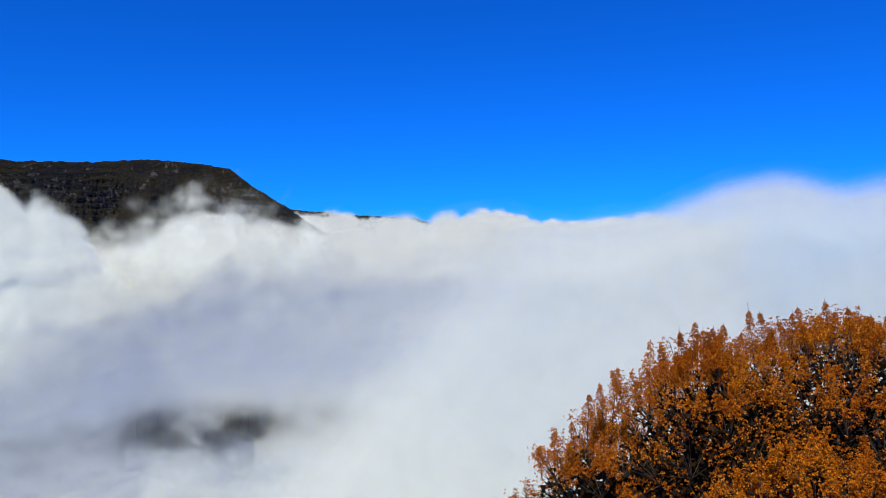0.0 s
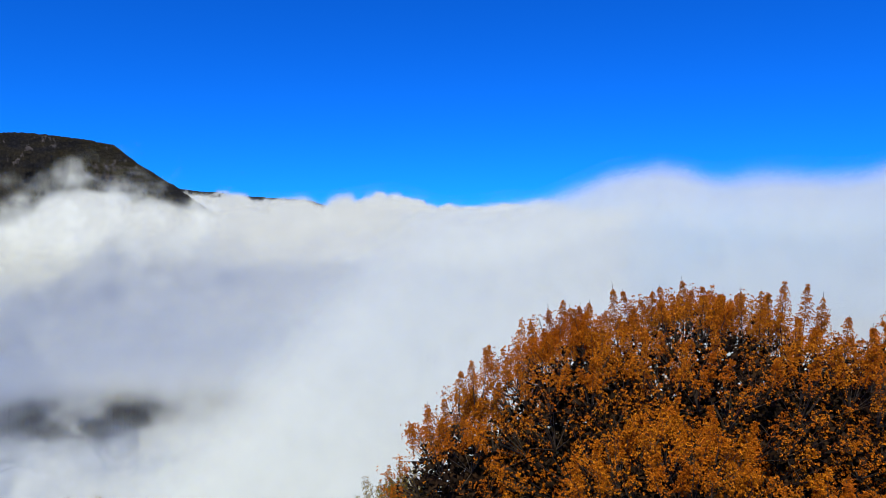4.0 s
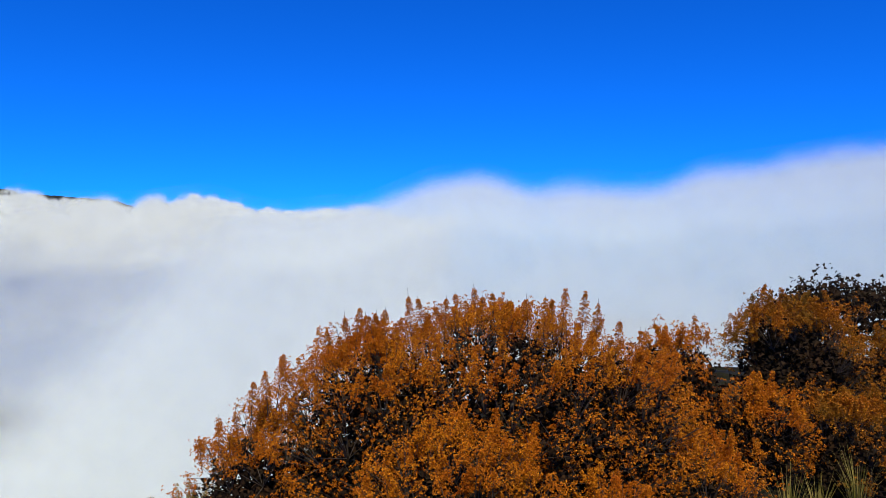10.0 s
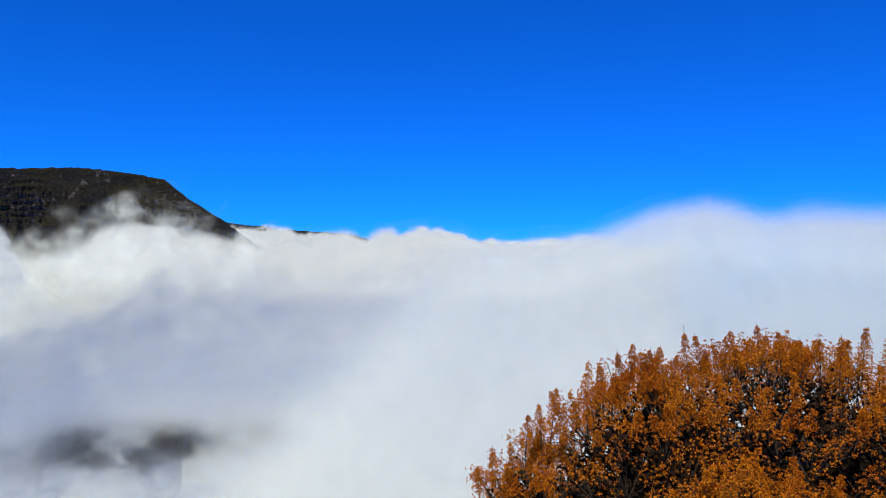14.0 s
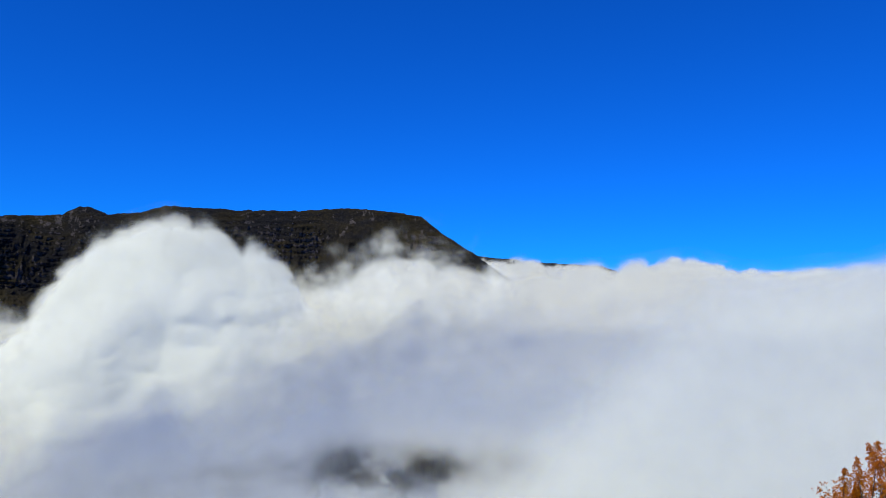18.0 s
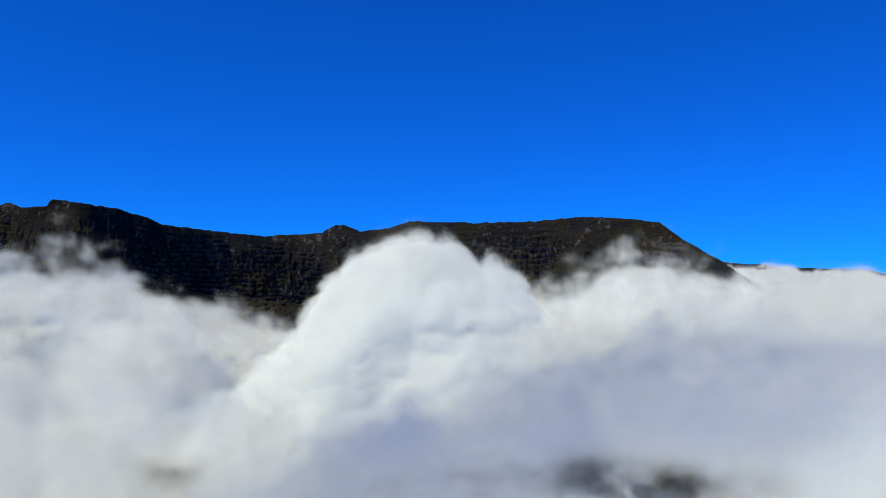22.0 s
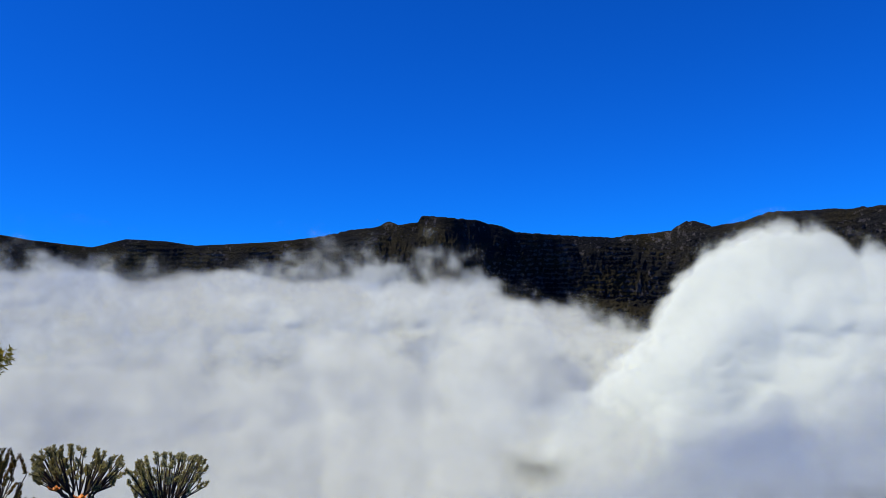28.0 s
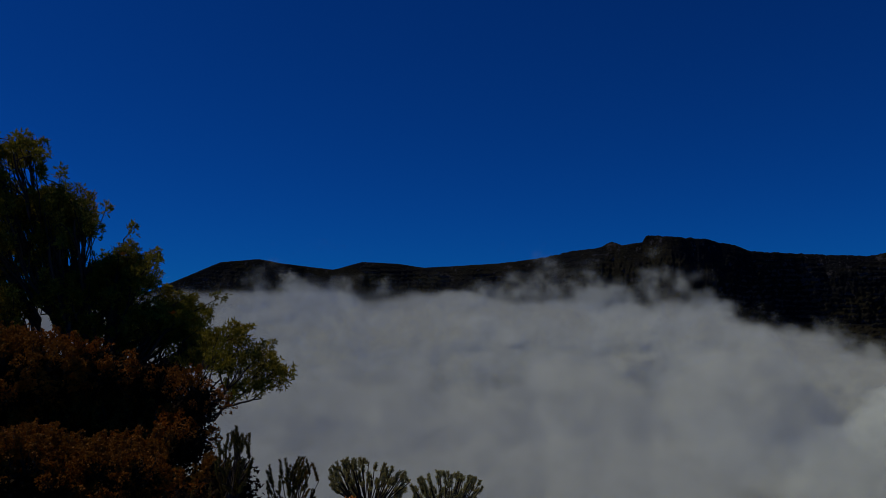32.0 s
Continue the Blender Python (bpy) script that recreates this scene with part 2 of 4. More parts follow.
def cloud_material(name, grain, wisp, lo, hi, fine=2, most=1.0):
    """White vapour: density from the mesh, broken into wisps by noise."""
    m, nt, nodes, p = material(name)
    nodes.remove(p)
    at = nodes.new("ShaderNodeAttribute")
    at.attribute_name = "vapour"
    uv = nodes.new("ShaderNodeUVMap")
    warp = noise_node(nodes, grain * 0.5, 3)
    nt.links.new(uv.outputs[0], warp.inputs["Vector"])
    off = nodes.new("ShaderNodeVectorMath")
    off.operation = "MULTIPLY_ADD"
    off.inputs[1].default_value = (0.22, 0.16, 0.0)
    nt.links.new(warp.outputs["Color"], off.inputs[0])
    nt.links.new(uv.outputs[0], off.inputs[2])
    n = noise_node(nodes, grain, fine, 0.45)
    nt.links.new(off.outputs[0], n.inputs["Vector"])
    d = sums(nt, "ADD", at.outputs["Fac"], sums(nt, "MULTIPLY", sums(nt, "SUBTRACT", n.outputs[0], 0.5), wisp))
    mist = noise_node(nodes, 700.0, 0)                       # the finest droplets
    nt.links.new(uv.outputs[0], mist.inputs["Vector"])
    d = sums(nt, "ADD", d, sums(nt, "MULTIPLY", sums(nt, "SUBTRACT", mist.outputs[0], 0.5), 1.1))
    mr = nodes.new("ShaderNodeMapRange")
    mr.interpolation_type = "SMOOTHSTEP"
    mr.inputs["From Min"].default_value, mr.inputs["From Max"].default_value, mr.inputs["To Max"].default_value = lo, hi, most
    nt.links.new(d, mr.inputs["Value"])
    dif, tra, clear = nodes.new("ShaderNodeBsdfDiffuse"), nodes.new("ShaderNodeBsdfTranslucent"), nodes.new("ShaderNodeBsdfTransparent")
    dif.inputs["Color"].default_value = (0.90, 0.935, 0.90, 1)
    tra.inputs["Color"].default_value = (0.90, 0.935, 0.90, 1)
    mx, out = nodes.new("ShaderNodeMixShader"), nodes.new("ShaderNodeMixShader")
    mx.inputs[0].default_value = 0.5
    nt.links.new(dif.outputs[0], mx.inputs[1])
    nt.links.new(tra.outputs[0], mx.inputs[2])
    nt.links.new(mr.outputs[0], out.inputs[0])
    nt.links.new(clear.outputs[0], out.inputs[1])
    nt.links.new(mx.outputs[0], out.inputs[2])
    nt.links.new(out.outputs[0], nodes["Material Output"].inputs[0])
    return m


M_CLOUD = cloud_material("cloud_vapour", 7.0, 0.9, 0.25, 0.85, 4)
M_SEA = cloud_material("sea_vapour", 4.5, 0.38, 0.08, 0.93)
M_HEAP = cloud_material("heap_vapour", 6.0, 0.75, 0.12, 0.95, 3, 0.73)
M_SOFT = cloud_material("soft_cloud_vapour", 3.0, 0.8, 0.1, 1.1, 2, 0.72)
M_WISP = cloud_material("wisp_vapour", 4.5, 1.7, 0.36, 1.25, 4, 0.72)
M_VEIL = cloud_material("veil_vapour", 2.2, 0.5, 0.1, 1.0, 2, 0.85)
M_FOG = cloud_material("fog_vapour", 2.5, 0.5, 0.05, 1.15, 2, 0.74)

# ---- ground: a ledge that drops into the cloud-filled valley ----
az = np.linspace(-180, 180, 361)[:-1]
rad = np.concatenate([[0.02], np.geomspace(0.5, 4900, 130)])
A, R = np.meshgrid(az, rad, indexing="ij")
edge = np.interp(A, [-180, -120, -60, -20, 0, 20, 60, 80, 110, 140, 180], [60, 40, 14, 7, 3.0, 2.4, 2.4, 2.8, 7, 30, 60])
X, Y = -np.sin(np.radians(A)) * R, np.cos(np.radians(A)) * R
drop = np.minimum(np.maximum(R - edge, 0) * 0.95, 430 + 60 * fbm(X / 300, Y / 300, 31))
Z = -drop + (fbm(X / 0.6, Y / 0.6, 11) - 0.5) * 0.10 * step(0.2, 2, R) + (fbm(X / 40, Y / 40, 21) - 0.5) * np.clip(drop * 0.35, 0, 50)
Z = Z + step(60, 400, R) * step(100, 160, np.abs(A - 20)) * 120
ground = new("ground", grid_mesh("ground", np.stack([X, Y, Z], -1), closed=True))
ground.data.materials.append(M_GROUND)
tagged(ground, "dark scrub-covered ledge falling steeply into a forested valley", "ground", kind="structure")

# ---- mountains ----
RIM_AZ = [4, 8.6, 10.2, 11.6, 14, 15.5, 18.9, 21.2, 24.4, 29, 33.8, 35.3, 37.6, 38.1, 38.7, 39.3, 39.8, 40.3, 44.6, 51.5, 52.3, 54.6, 57.2, 58.5, 58.8, 60.3, 61, 61.8, 64.2, 66, 69.4, 74.9, 77, 79.5, 81.6, 85.3, 87, 89.7, 92.7, 96, 110, 130]
RIM_EL = [-3, 1.2, 2.3, 3.3, 4.8, 6.0, 6.4, 6.5, 6.2, 6.1, 6.2, 5.7, 5.4, 5.65, 5.85, 5.85, 5.6, 5.25, 4.9, 5.5, 5.9, 6.5, 6.8, 6.9, 6.4, 6.2, 6.5, 6.1, 5.8, 5.4, 5.0, 4.7, 5.0, 5.1, 4.5, 4.9, 5.2, 4.9, 3.5, 2.0, 1.0, 0.5]
DIST_AZ = [4, 8, 15, 24, 33, 40, 46, 51, 55, 58.5, 64, 70, 78, 90, 130]
DIST = [2050, 2080, 2150, 2230, 2420, 2780, 2850, 2720, 2520, 2420, 2580, 2850, 3100, 3300, 3500]


def mountain(name, az0, az1, az_step, rim_az, rim_el, dist_az, dist, spurs, mat, label, seed, ruff):
    """A plateau seen from below its rim: cap, cliff band, then gullied scree and scrub falling to the valley."""
    a = np.concatenate([np.arange(az0, min(az1, 97), az_step), np.arange(97, max(az1, 97), 0.4)])
    down = np.concatenate([[-0.55, -0.25, -0.1, -0.04], np.linspace(0, 0.25, 56), np.linspace(0.257, 0.8, 86), np.linspace(0.82, 1.36, 14)])
    A, V = np.meshgrid(a, down, indexing="ij")
    shear = 9.0 * np.exp(-((A - 55) / 7.0) ** 2) * np.clip(V, 0, 0.7)      # the ridge from the peak runs down aslant
    rim_r = sum(np.interp(A + shear + k, dist_az, dist) for k in np.linspace(-4.5, 4.5, 13)) / 13 + 50 * (fbm(A / 3.0 + V * 0.8, V * 1.5, seed, 2) - 0.5)
    el = np.interp(A, rim_az, rim_el) + ruff * (1 - 0.8 * step(64, 70, A)) * (fbm(A * 3.1, A * 0 + 3, seed + 5, 4, 0.6) - 0.5)
    top = rim_r * np.tan(np.radians(el)) + EYE
    v = np.clip(V, 0, 1.4)
    fall = np.where(v < 0.18, v * 2.1, 0.378 + (v - 0.18) * 0.759)          # steep cliff, easing to scree
    calm = sum(np.interp(A + k, rim_az, rim_el) for k in np.linspace(-2.5, 2.5, 11)) / 11
    top = top + (rim_r * np.tan(np.radians(calm)) + EYE - top) * step(0.02, 0.2, v)
    height = top + 330.0
    run = np.where(v < 0.18, v * 0.9, 0.162 + (v - 0.18) * 1.0) * 330
    gully = fbm(A / 3.6 + V * 2.4, V * 2.6, seed + 11, 3, 0.38)
    run = run + (gully - 0.5) * 230 * step(0.0, 0.3, v)
    bench = (top - fall * height) / 17 + 1.7 * fbm(A / 4, V * 2, seed + 15, 3)
    bare = step(0.28, 0.55, fbm(A / 2, V * 4, seed + 17))
    run = run + 13 * (1 - step(0.45, 0.7, v)) * (np.minimum(bench % 1 * 1.35, 1.0) - 0.5) * step(0, 0.04, v) * bare   # ledges between low cliffs
    run = run + 20 * (fbm(A * 1.1 + V * 7, V * 20, seed + 21, 3, 0.6) - 0.5) * step(0, 0.05, v)
    run = run + 8 * (billow(A * 0.9 + V * 5, V * 3, seed + 25, 3, 0.6) - 0.3) * step(0.02, 0.12, v)                  # runnels
    scrub = np.clip(fbm(A * 4.6, V * 62, seed + 27, 2, 0.5) - 0.42, 0, 1) + 0.6 * np.clip(value_noise(A * 9.7, V * 128, seed + 29) - 0.4, 0, 1)
    run = run + 19 * scrub * step(0.02, 0.08, v)                                                                      # clumps of scrub
    for s_az, lean, wide, out in spurs:
        run = run + out * np.exp(-(((A - s_az - lean * v) / (wide * (0.5 + v))) ** 2)) * step(0, 0.4, v)
    r = rim_r - np.where(V < 0, V * 900, run)
    z = np.where(V < 0, top + V * 60, top - fall * height)
    z = z + np.where(V >= 0, 7.0 * (1 - 0.7 * step(64, 70, A)) * (fbm(A * 9, V * 70, seed + 31, 3, 0.6) - 0.5) * step(0.01, 0.06, v), 0)
    v3 = np.stack([-np.sin(np.radians(A)) * r, np.cos(np.radians(A)) * r, z], -1)
    ob = new(name, grid_mesh(name, v3))
    ob.data.materials.append(mat)
    return tagged(ob, label, "mountain", kind="structure")


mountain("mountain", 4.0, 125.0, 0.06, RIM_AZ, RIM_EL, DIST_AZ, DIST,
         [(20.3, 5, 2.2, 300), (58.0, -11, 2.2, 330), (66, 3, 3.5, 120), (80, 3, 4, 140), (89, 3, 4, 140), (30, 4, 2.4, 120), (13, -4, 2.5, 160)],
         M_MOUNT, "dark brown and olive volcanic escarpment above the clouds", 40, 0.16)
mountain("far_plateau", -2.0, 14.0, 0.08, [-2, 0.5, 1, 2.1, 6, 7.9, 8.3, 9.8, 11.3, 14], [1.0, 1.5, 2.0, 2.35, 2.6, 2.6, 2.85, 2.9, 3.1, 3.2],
         [-2, 14], [4300, 4100], [(5, 1, 2, 100)], M_FAR, "distant flat-topped plateau rim with a blue shadow tint in its colour", 70, 0.1)


# ---- clouds ----
HOLES = [(18, -12.6, 12, 2.5, 0.84), (51, -11.4, 3.0, 1.9, 0.46), (42.3, -3.2, 1.0, 1.2, 0.35), (44.5, -8.5, 2.6, 2.8, 0.28), (31, -14, 7, 2.0, 0.3)]


def lumps(A, E, seed, size):
    """Rounded heaps of vapour with soft clefts between them, about 0 to 1."""
    wa, we = fbm(A / 5 / size, E / 5 / size, seed + 50, 3) - 0.5, fbm(A / 5 / size, E / 5 / size, seed + 60, 3) - 0.5
    a, e = (A + 3.4 * size * wa) / 7.0 / size, (E + 2.6 * size * we) / 5.0 / size
    total, amp, norm = 0.0, 1.0, 0.0
    for k in range(3):
        n = 2 * value_noise(a * 2 ** k + 5.7 * k, e * 2 ** k + 3.3 * k, seed + k) - 1
        total = total + amp * np.sqrt(n * n + 0.10)
        norm += amp
        amp *= 0.33
    return total / norm


def cloud(name, az0, az1, el0, top_az, top_el, dist, tilt, relief, soft, mat, label, seed, holes=HOLES, side=None, res=0.25, ruff=0.8, size=1.0, patch=0.0, low=0.0, puffs=()):
    """A cloud front that leans back by tilt degrees: heaped and dense within, thinning to wisps at its crest, and in patches."""
    a = np.arange(az0, az1 + res, res)
    s = np.linspace(0, 1, int((max(top_el) + 3 - el0) / res))
    A, S = np.meshgrid(a, s, indexing="ij")
    P = sum(np.interp(A + k, top_az, top_el) for k in (-1.0, -0.5, 0, 0.5, 1.0)) / 5
    E = el0 + S * (P + soft + ruff - el0)
    swell = lumps(A, E, seed + 3, size)
    crest = sum(np.interp(A + k, top_az, top_el) for k in np.linspace(-4, 4, 9)) / 9
    up = np.clip((E - crest + 8.0) / 8.0, 0, 1.3)                      # the front steepens downwards and rounds over at the crest
    flat, steep = math.tan(radians(tilt)), math.tan(radians(tilt * 0.72))
    out = relief * (swell - 0.4)
    for p_az, p_el, wide, high, by in puffs:                           # the large heaps
        q = np.clip(1 - ((A - p_az) / wide) ** 2 - ((E - p_el) / high) ** 2, 0, 1)
        out = out + by * q * np.sqrt(q)
    r = dist * np.exp(steep * np.radians(E) + (flat - steep) * radians(8.0) * (up * up / 2 - 0.5)) * (1 - out)
    edge = P + ruff * 2.2 * (lumps(A, E, seed + 80, 0.45 * size) - 0.36)
    dens = np.clip((edge + soft - E) / (2 * soft), 0, 1)
    if patch:
        dens = dens * (1 - patch + patch * step(0.32, 0.68, fbm(A / 6.0 / size, E / 3.6 / size, seed + 9, 3, 0.5)))
    if low:
        dens = np.minimum(dens, step(el0, el0 + low, E))
    torn = 0.72 + 0.56 * step(0.2, 0.8, fbm(A / 3.6, E / 2.0, 290, 3, 0.5))
    for h_az, h_el, wide, high, depth in holes:
        dens = dens - torn * depth * np.exp(-((A - h_az) / wide) ** 2 - ((E - h_el) / high) ** 2)
    if side is not None:
        dens = np.minimum(dens, side(A, E))
    dens = np.minimum(dens, np.minimum(step(az0, az0 + 5, A), 1 - step(az1 - 5, az1, A)))
    me = grid_mesh(name, way(A, E) * r[..., None] + np.array([0, 0, EYE]))
    at = me.attributes.new("vapour", "FLOAT", "POINT")
    at.data.foreach_set("value", dens.astype(np.float32).ravel())
    uvs = (np.stack([A, E], -1).reshape(-1, 2) / 10 + seed * 0.37).astype(np.float32)
    loops = np.empty(len(me.loops), np.int32)
    me.loops.foreach_get("vertex_index", loops)
    me.uv_layers.new(name="UVMap").data.foreach_set("uv", uvs[loops].ravel())
    me.materials.append(mat)
    return tagged(new(name, me), label, "cloud", kind="structure")


cloud("cloud_sea", -24, 128, -32, [-70, -20, -13, -8, -4, 1, 6, 9, 13.4, 16.7, 19.7, 21.7, 24.5, 28, 34, 39, 42, 47, 51.8, 54, 57, 60, 62, 66, 70, 75, 79, 84, 90, 100, 128],
      [1.5, 1.4, 2.0, 1.4, 2.6, 1.8, 1.6, 1.2, 2.0, 2.6, 1.9, 0.3, 0.4, 1.0, 1.0, -1, -2.4, -1.0, 0.2, 1.4, 1.9, 1.2, 2.0, 2.2, 2.0, 2.8, 1.8, 2.8, 2.2, 2, 2],
      1500, 58, 0.034, 0.5, M_SEA, "rolling white sea of clouds filling the valley", 300, ruff=0.8, puffs=[(15.5, 0, 7, 2.2, 0.012), (-3, -0.6, 4, 2.6, 0.014), (70, -1, 9, 3.4, 0.015), (8, -7, 8, 4, 0.02)])
cloud("cloud_sea", -18, 16, -4, [-18, -15, -12.3, -9.5, -6, -4.4, -3.2, -1.6, 0, 2, 6, 8.5, 10, 13, 16], [1.2, 1.3, 2.3, 1.4, 2.1, 2.5, 3.0, 2.3, 1.7, 2.1, 2.3, 2.6, 2.75, 2.5, 2.0],
      3000, 55, 0.022, 0.28, M_CLOUD, "crisp bright crest of the far cloud sea", 310, res=0.12, ruff=0.5, size=0.45, low=3)
for heap_at, heap_seed in ((1130, 320), (1165, 327)):
    cloud("cloud_heap", 14, 52, -16, [14, 18, 20.5, 23, 24.4, 25.4, 26.6, 27.6, 28.6, 29.4, 30.4, 32.1, 33.7, 35.8, 38.0, 39.3, 40.6, 42.2, 44, 47, 52], [-9, -6.5, -4.6, -2.4, 0.2, 1.4, 2.7, 3.1, 3.0, 3.3, 4.0, 4.9, 5.2, 4.5, 3.4, 2.3, 0.5, -2.2, -4.2, -6.4, -9],
          heap_at, 48, 0.026, 0.6, M_HEAP, "tall bright billow of cloud rising before the cliff", heap_seed, res=0.15, ruff=0.9, size=0.8, low=9, puffs=[(33.5, 1.0, 5.5, 5, 0.035), (38.5, -3, 5, 5, 0.035), (29.5, -2, 4, 4, 0.012)], side=lambda A, E: step(17, 32, A + 0.5 * (E + 4)))
cloud("cloud_wisp", 37, 96, -6, [37, 41, 43.5, 46.9, 48.9, 52.2, 53.8, 56.2, 58.2, 59.7, 61.2, 63.0, 64.6, 67.3, 69.4, 72.8, 75.8, 78.5, 81, 82.7, 84.4, 87, 90.3, 96], [-3, -2.6, -1.0, -1.4, -0.3, 0.8, 2.4, 3.7, 4.8, 3.5, 4.5, 4.3, 5.6, 4.8, 3.6, 2.6, 2.6, 3.4, 3.6, 4.2, 4.4, 3.4, 2.0, 1],
      1350, 50, 0.02, 1.5, M_WISP, "torn wisps of cloud drifting up the cliffs", 340, res=0.2, ruff=1.2, size=0.6, patch=0.3, low=4)
cloud("cloud_wisp", 6, 30, -4, [6, 10, 13, 16, 18, 20, 22, 26, 30], [1.6, 2.6, 3.4, 4.2, 4.4, 3.8, 2.2, 2.0, 1],
      1270, 50, 0.02, 1.4, M_WISP, "torn wisps of cloud drifting past the spur", 350, res=0.2, ruff=1.2, size=0.7, patch=0.3, low=4)
# added sheet, tipped forward to catch less sun and serve as grey shade
cloud("shade_veil", -16, 66, -24, [-16, -8, -4, 4, 8, 14, 20, 26, 32, 38, 47, 54, 62], [-5, -3.5, -2.0, -1.2, -1.2, -1.4, -2.6, -4.6, -8, -10.5, -12.5, -15.5, -18],
      800, -14, 0.008, 2.2, M_VEIL, "veil of cloud tipped forward to shade the sea of clouds grey", 380, ruff=1.0, patch=0.2, low=8, size=1.4, holes=HOLES)
cloud("cloud_billow", 40, 96, -20, [40, 45, 48, 50, 53.5, 57, 59, 61.5, 64, 67, 70, 75, 82, 96], [-9, -7, -3.4, -1.6, -1.0, -2.2, -4.4, -2.8, -1.6, -2.4, -4.6, -3.4, -2.8, -3],
      700, 66, 0.018, 1.3, M_SOFT, "soft rounded billows of bright cloud", 400, ruff=1.0, patch=0.2, low=9, puffs=[(51.8, -4.6, 6, 5.5, 0.050), (62.5, -4.6, 6, 5, 0.018), (74, -6, 8, 5, 0.012)])
# a second added sheet, tipped further, greys the lower cloud
cloud("shade_veil", -16, 66, -30, [-16, -8, -2, 5, 10, 15, 20, 25, 30, 34, 38, 45, 54, 60, 70, 85, 100], [-11, -9, -7, -6.6, -6.0, -5.4, -6.0, -7.8, -9.4, -8.6, -9.8, -11.5, -15, -18, -20, -20, -20],
      375, -18, 0.006, 2.4, M_VEIL, "low grey veil of cloud near the slope", 440, ruff=1.8, patch=0.3, size=1.8, holes=[(18, -12.4, 12, 2.2, 0.55)] + HOLES[1:])
cloud("cloud_puff", 4, 62, -30, [4, 9, 12, 17, 21, 25, 30, 36, 45, 52, 62], [-18, -17.5, -16.6, -15.2, -14.8, -15.6, -18.0, -17, -16.5, -16.8, -18],
      330, -10, 0.02, 1.0, M_SOFT, "small pale puffs of cloud low in the valley", 460, ruff=1.8, holes=(), size=0.7, patch=0.3)
for fog_at, fog_seed in ((335, 480), (352, 487)):
    cloud("fog_bank", -75, 18, -32, [-75, -49.4, -45.9, -39.8, -36.5, -30.5, -26.8, -24.3, -20.1, -15.9, -13.4, -10, 18], [7, 5.9, 5.4, 4.7, 3.5, 3.9, 3.4, 4.3, 4.0, 2.2, 1.4, 1.0, 1.0],
          fog_at, 8, 0.004, 0.9, M_FOG, "smooth grey bank of fog drifting up the slope", fog_seed, holes=(),
          side=lambda A, E: 1.0 - step(-6.0, 6.0, A + 4.2 + 0.92 * np.minimum(E, 2)), ruff=0.6, size=2.5)


# ---- plants ----
def frames_for(d):
    """Two unit vectors square to each row of d."""
    helper = np.where(np.abs(d[:, 2:3]) < 0.9, np.array([[0.0, 0, 1]]), np.array([[1.0, 0, 0]]))
    u = np.cross(helper, d)
    u /= np.linalg.norm(u, axis=1, keepdims=True)
    return u, np.cross(d, u)


def leaf_quads(base, d, length, width, fold=0.25):
    """One folded leaf (two faces, six corners as two quads) for each row."""
    u, w = frames_for(d)
    spin = rng.uniform(0, 2 * np.pi, len(d))[:, None]
    side = u * np.cos(spin) + w * np.sin(spin)
    up = np.cross(side, d)
    L, W = length[:, None], width[:, None]
    tip, mid = base + d * L, base + d * L * 0.5
    left, right = mid + side * W * 0.5 + up * W * fold, mid - side * W * 0.5 + up * W * fold
    return np.stack([base, left, tip, right], 1)


def tubes(starts, ends, r0, r1, sides=3):
    """Thin tapered stems; returns places and quads."""
    d = ends - starts
    d = d / np.maximum(np.linalg.norm(d, axis=1, keepdims=True), 1e-6)
    u, w = frames_for(d)
    ang = np.arange(sides) * 2 * np.pi / sides
    ring = u[:, None] * np.cos(ang)[None, :, None] + w[:, None] * np.sin(ang)[None, :, None]
    a = starts[:, None] + ring * np.asarray(r0)[:, None, None]
    b = ends[:, None] + ring * np.asarray(r1)[:, None, None]
    v = np.concatenate([a, b], 1).reshape(-1, 3)
    k = np.arange(sides)
    q = np.stack([k, (k + 1) % sides, (k + 1) % sides + sides, k + sides], -1)
    q = (q[None] + (np.arange(len(starts)) * 2 * sides)[:, None, None]).reshape(-1, 4)
    return v, q


def leaf_mesh(name, quads):
    """Leaves as one face each: diamonds, or slips of three corners where they are tiny."""
    k = quads.shape[1]
    return mesh_of(name, quads.reshape(-1, 3), np.arange(len(quads) * k).reshape(-1, k))


def limb(name, pts, r0, r1, mat, parent, sides=7):
    """A bent, tapered limb through the given places."""
    pts = np.asarray(pts, float)
    t = np.linspace(0, 1, len(pts))
    fine = np.linspace(0, 1, 4 * (len(pts) - 1) + 1)
    c = np.stack([np.interp(fine, t, pts[:, k]) for k in range(3)], -1)
    c[1:-1] += rng.normal(0, r0 * 0.35, (len(c) - 2, 3))
    d = np.gradient(c, axis=0)
    d /= np.linalg.norm(d, axis=1, keepdims=True)
    u, w = frames_for(d)
    ang = np.arange(sides + 1) * 2 * np.pi / sides
    rr = (r0 + (r1 - r0) * fine)[:, None, None]
    v = c[:, None] + rr * (u[:, None] * np.cos(ang)[None, :, None] + w[:, None] * np.sin(ang)[None, :, None])
    ob = new(name, grid_mesh(name, v))
    ob.data.materials.append(mat)
    return attach(ob, parent)


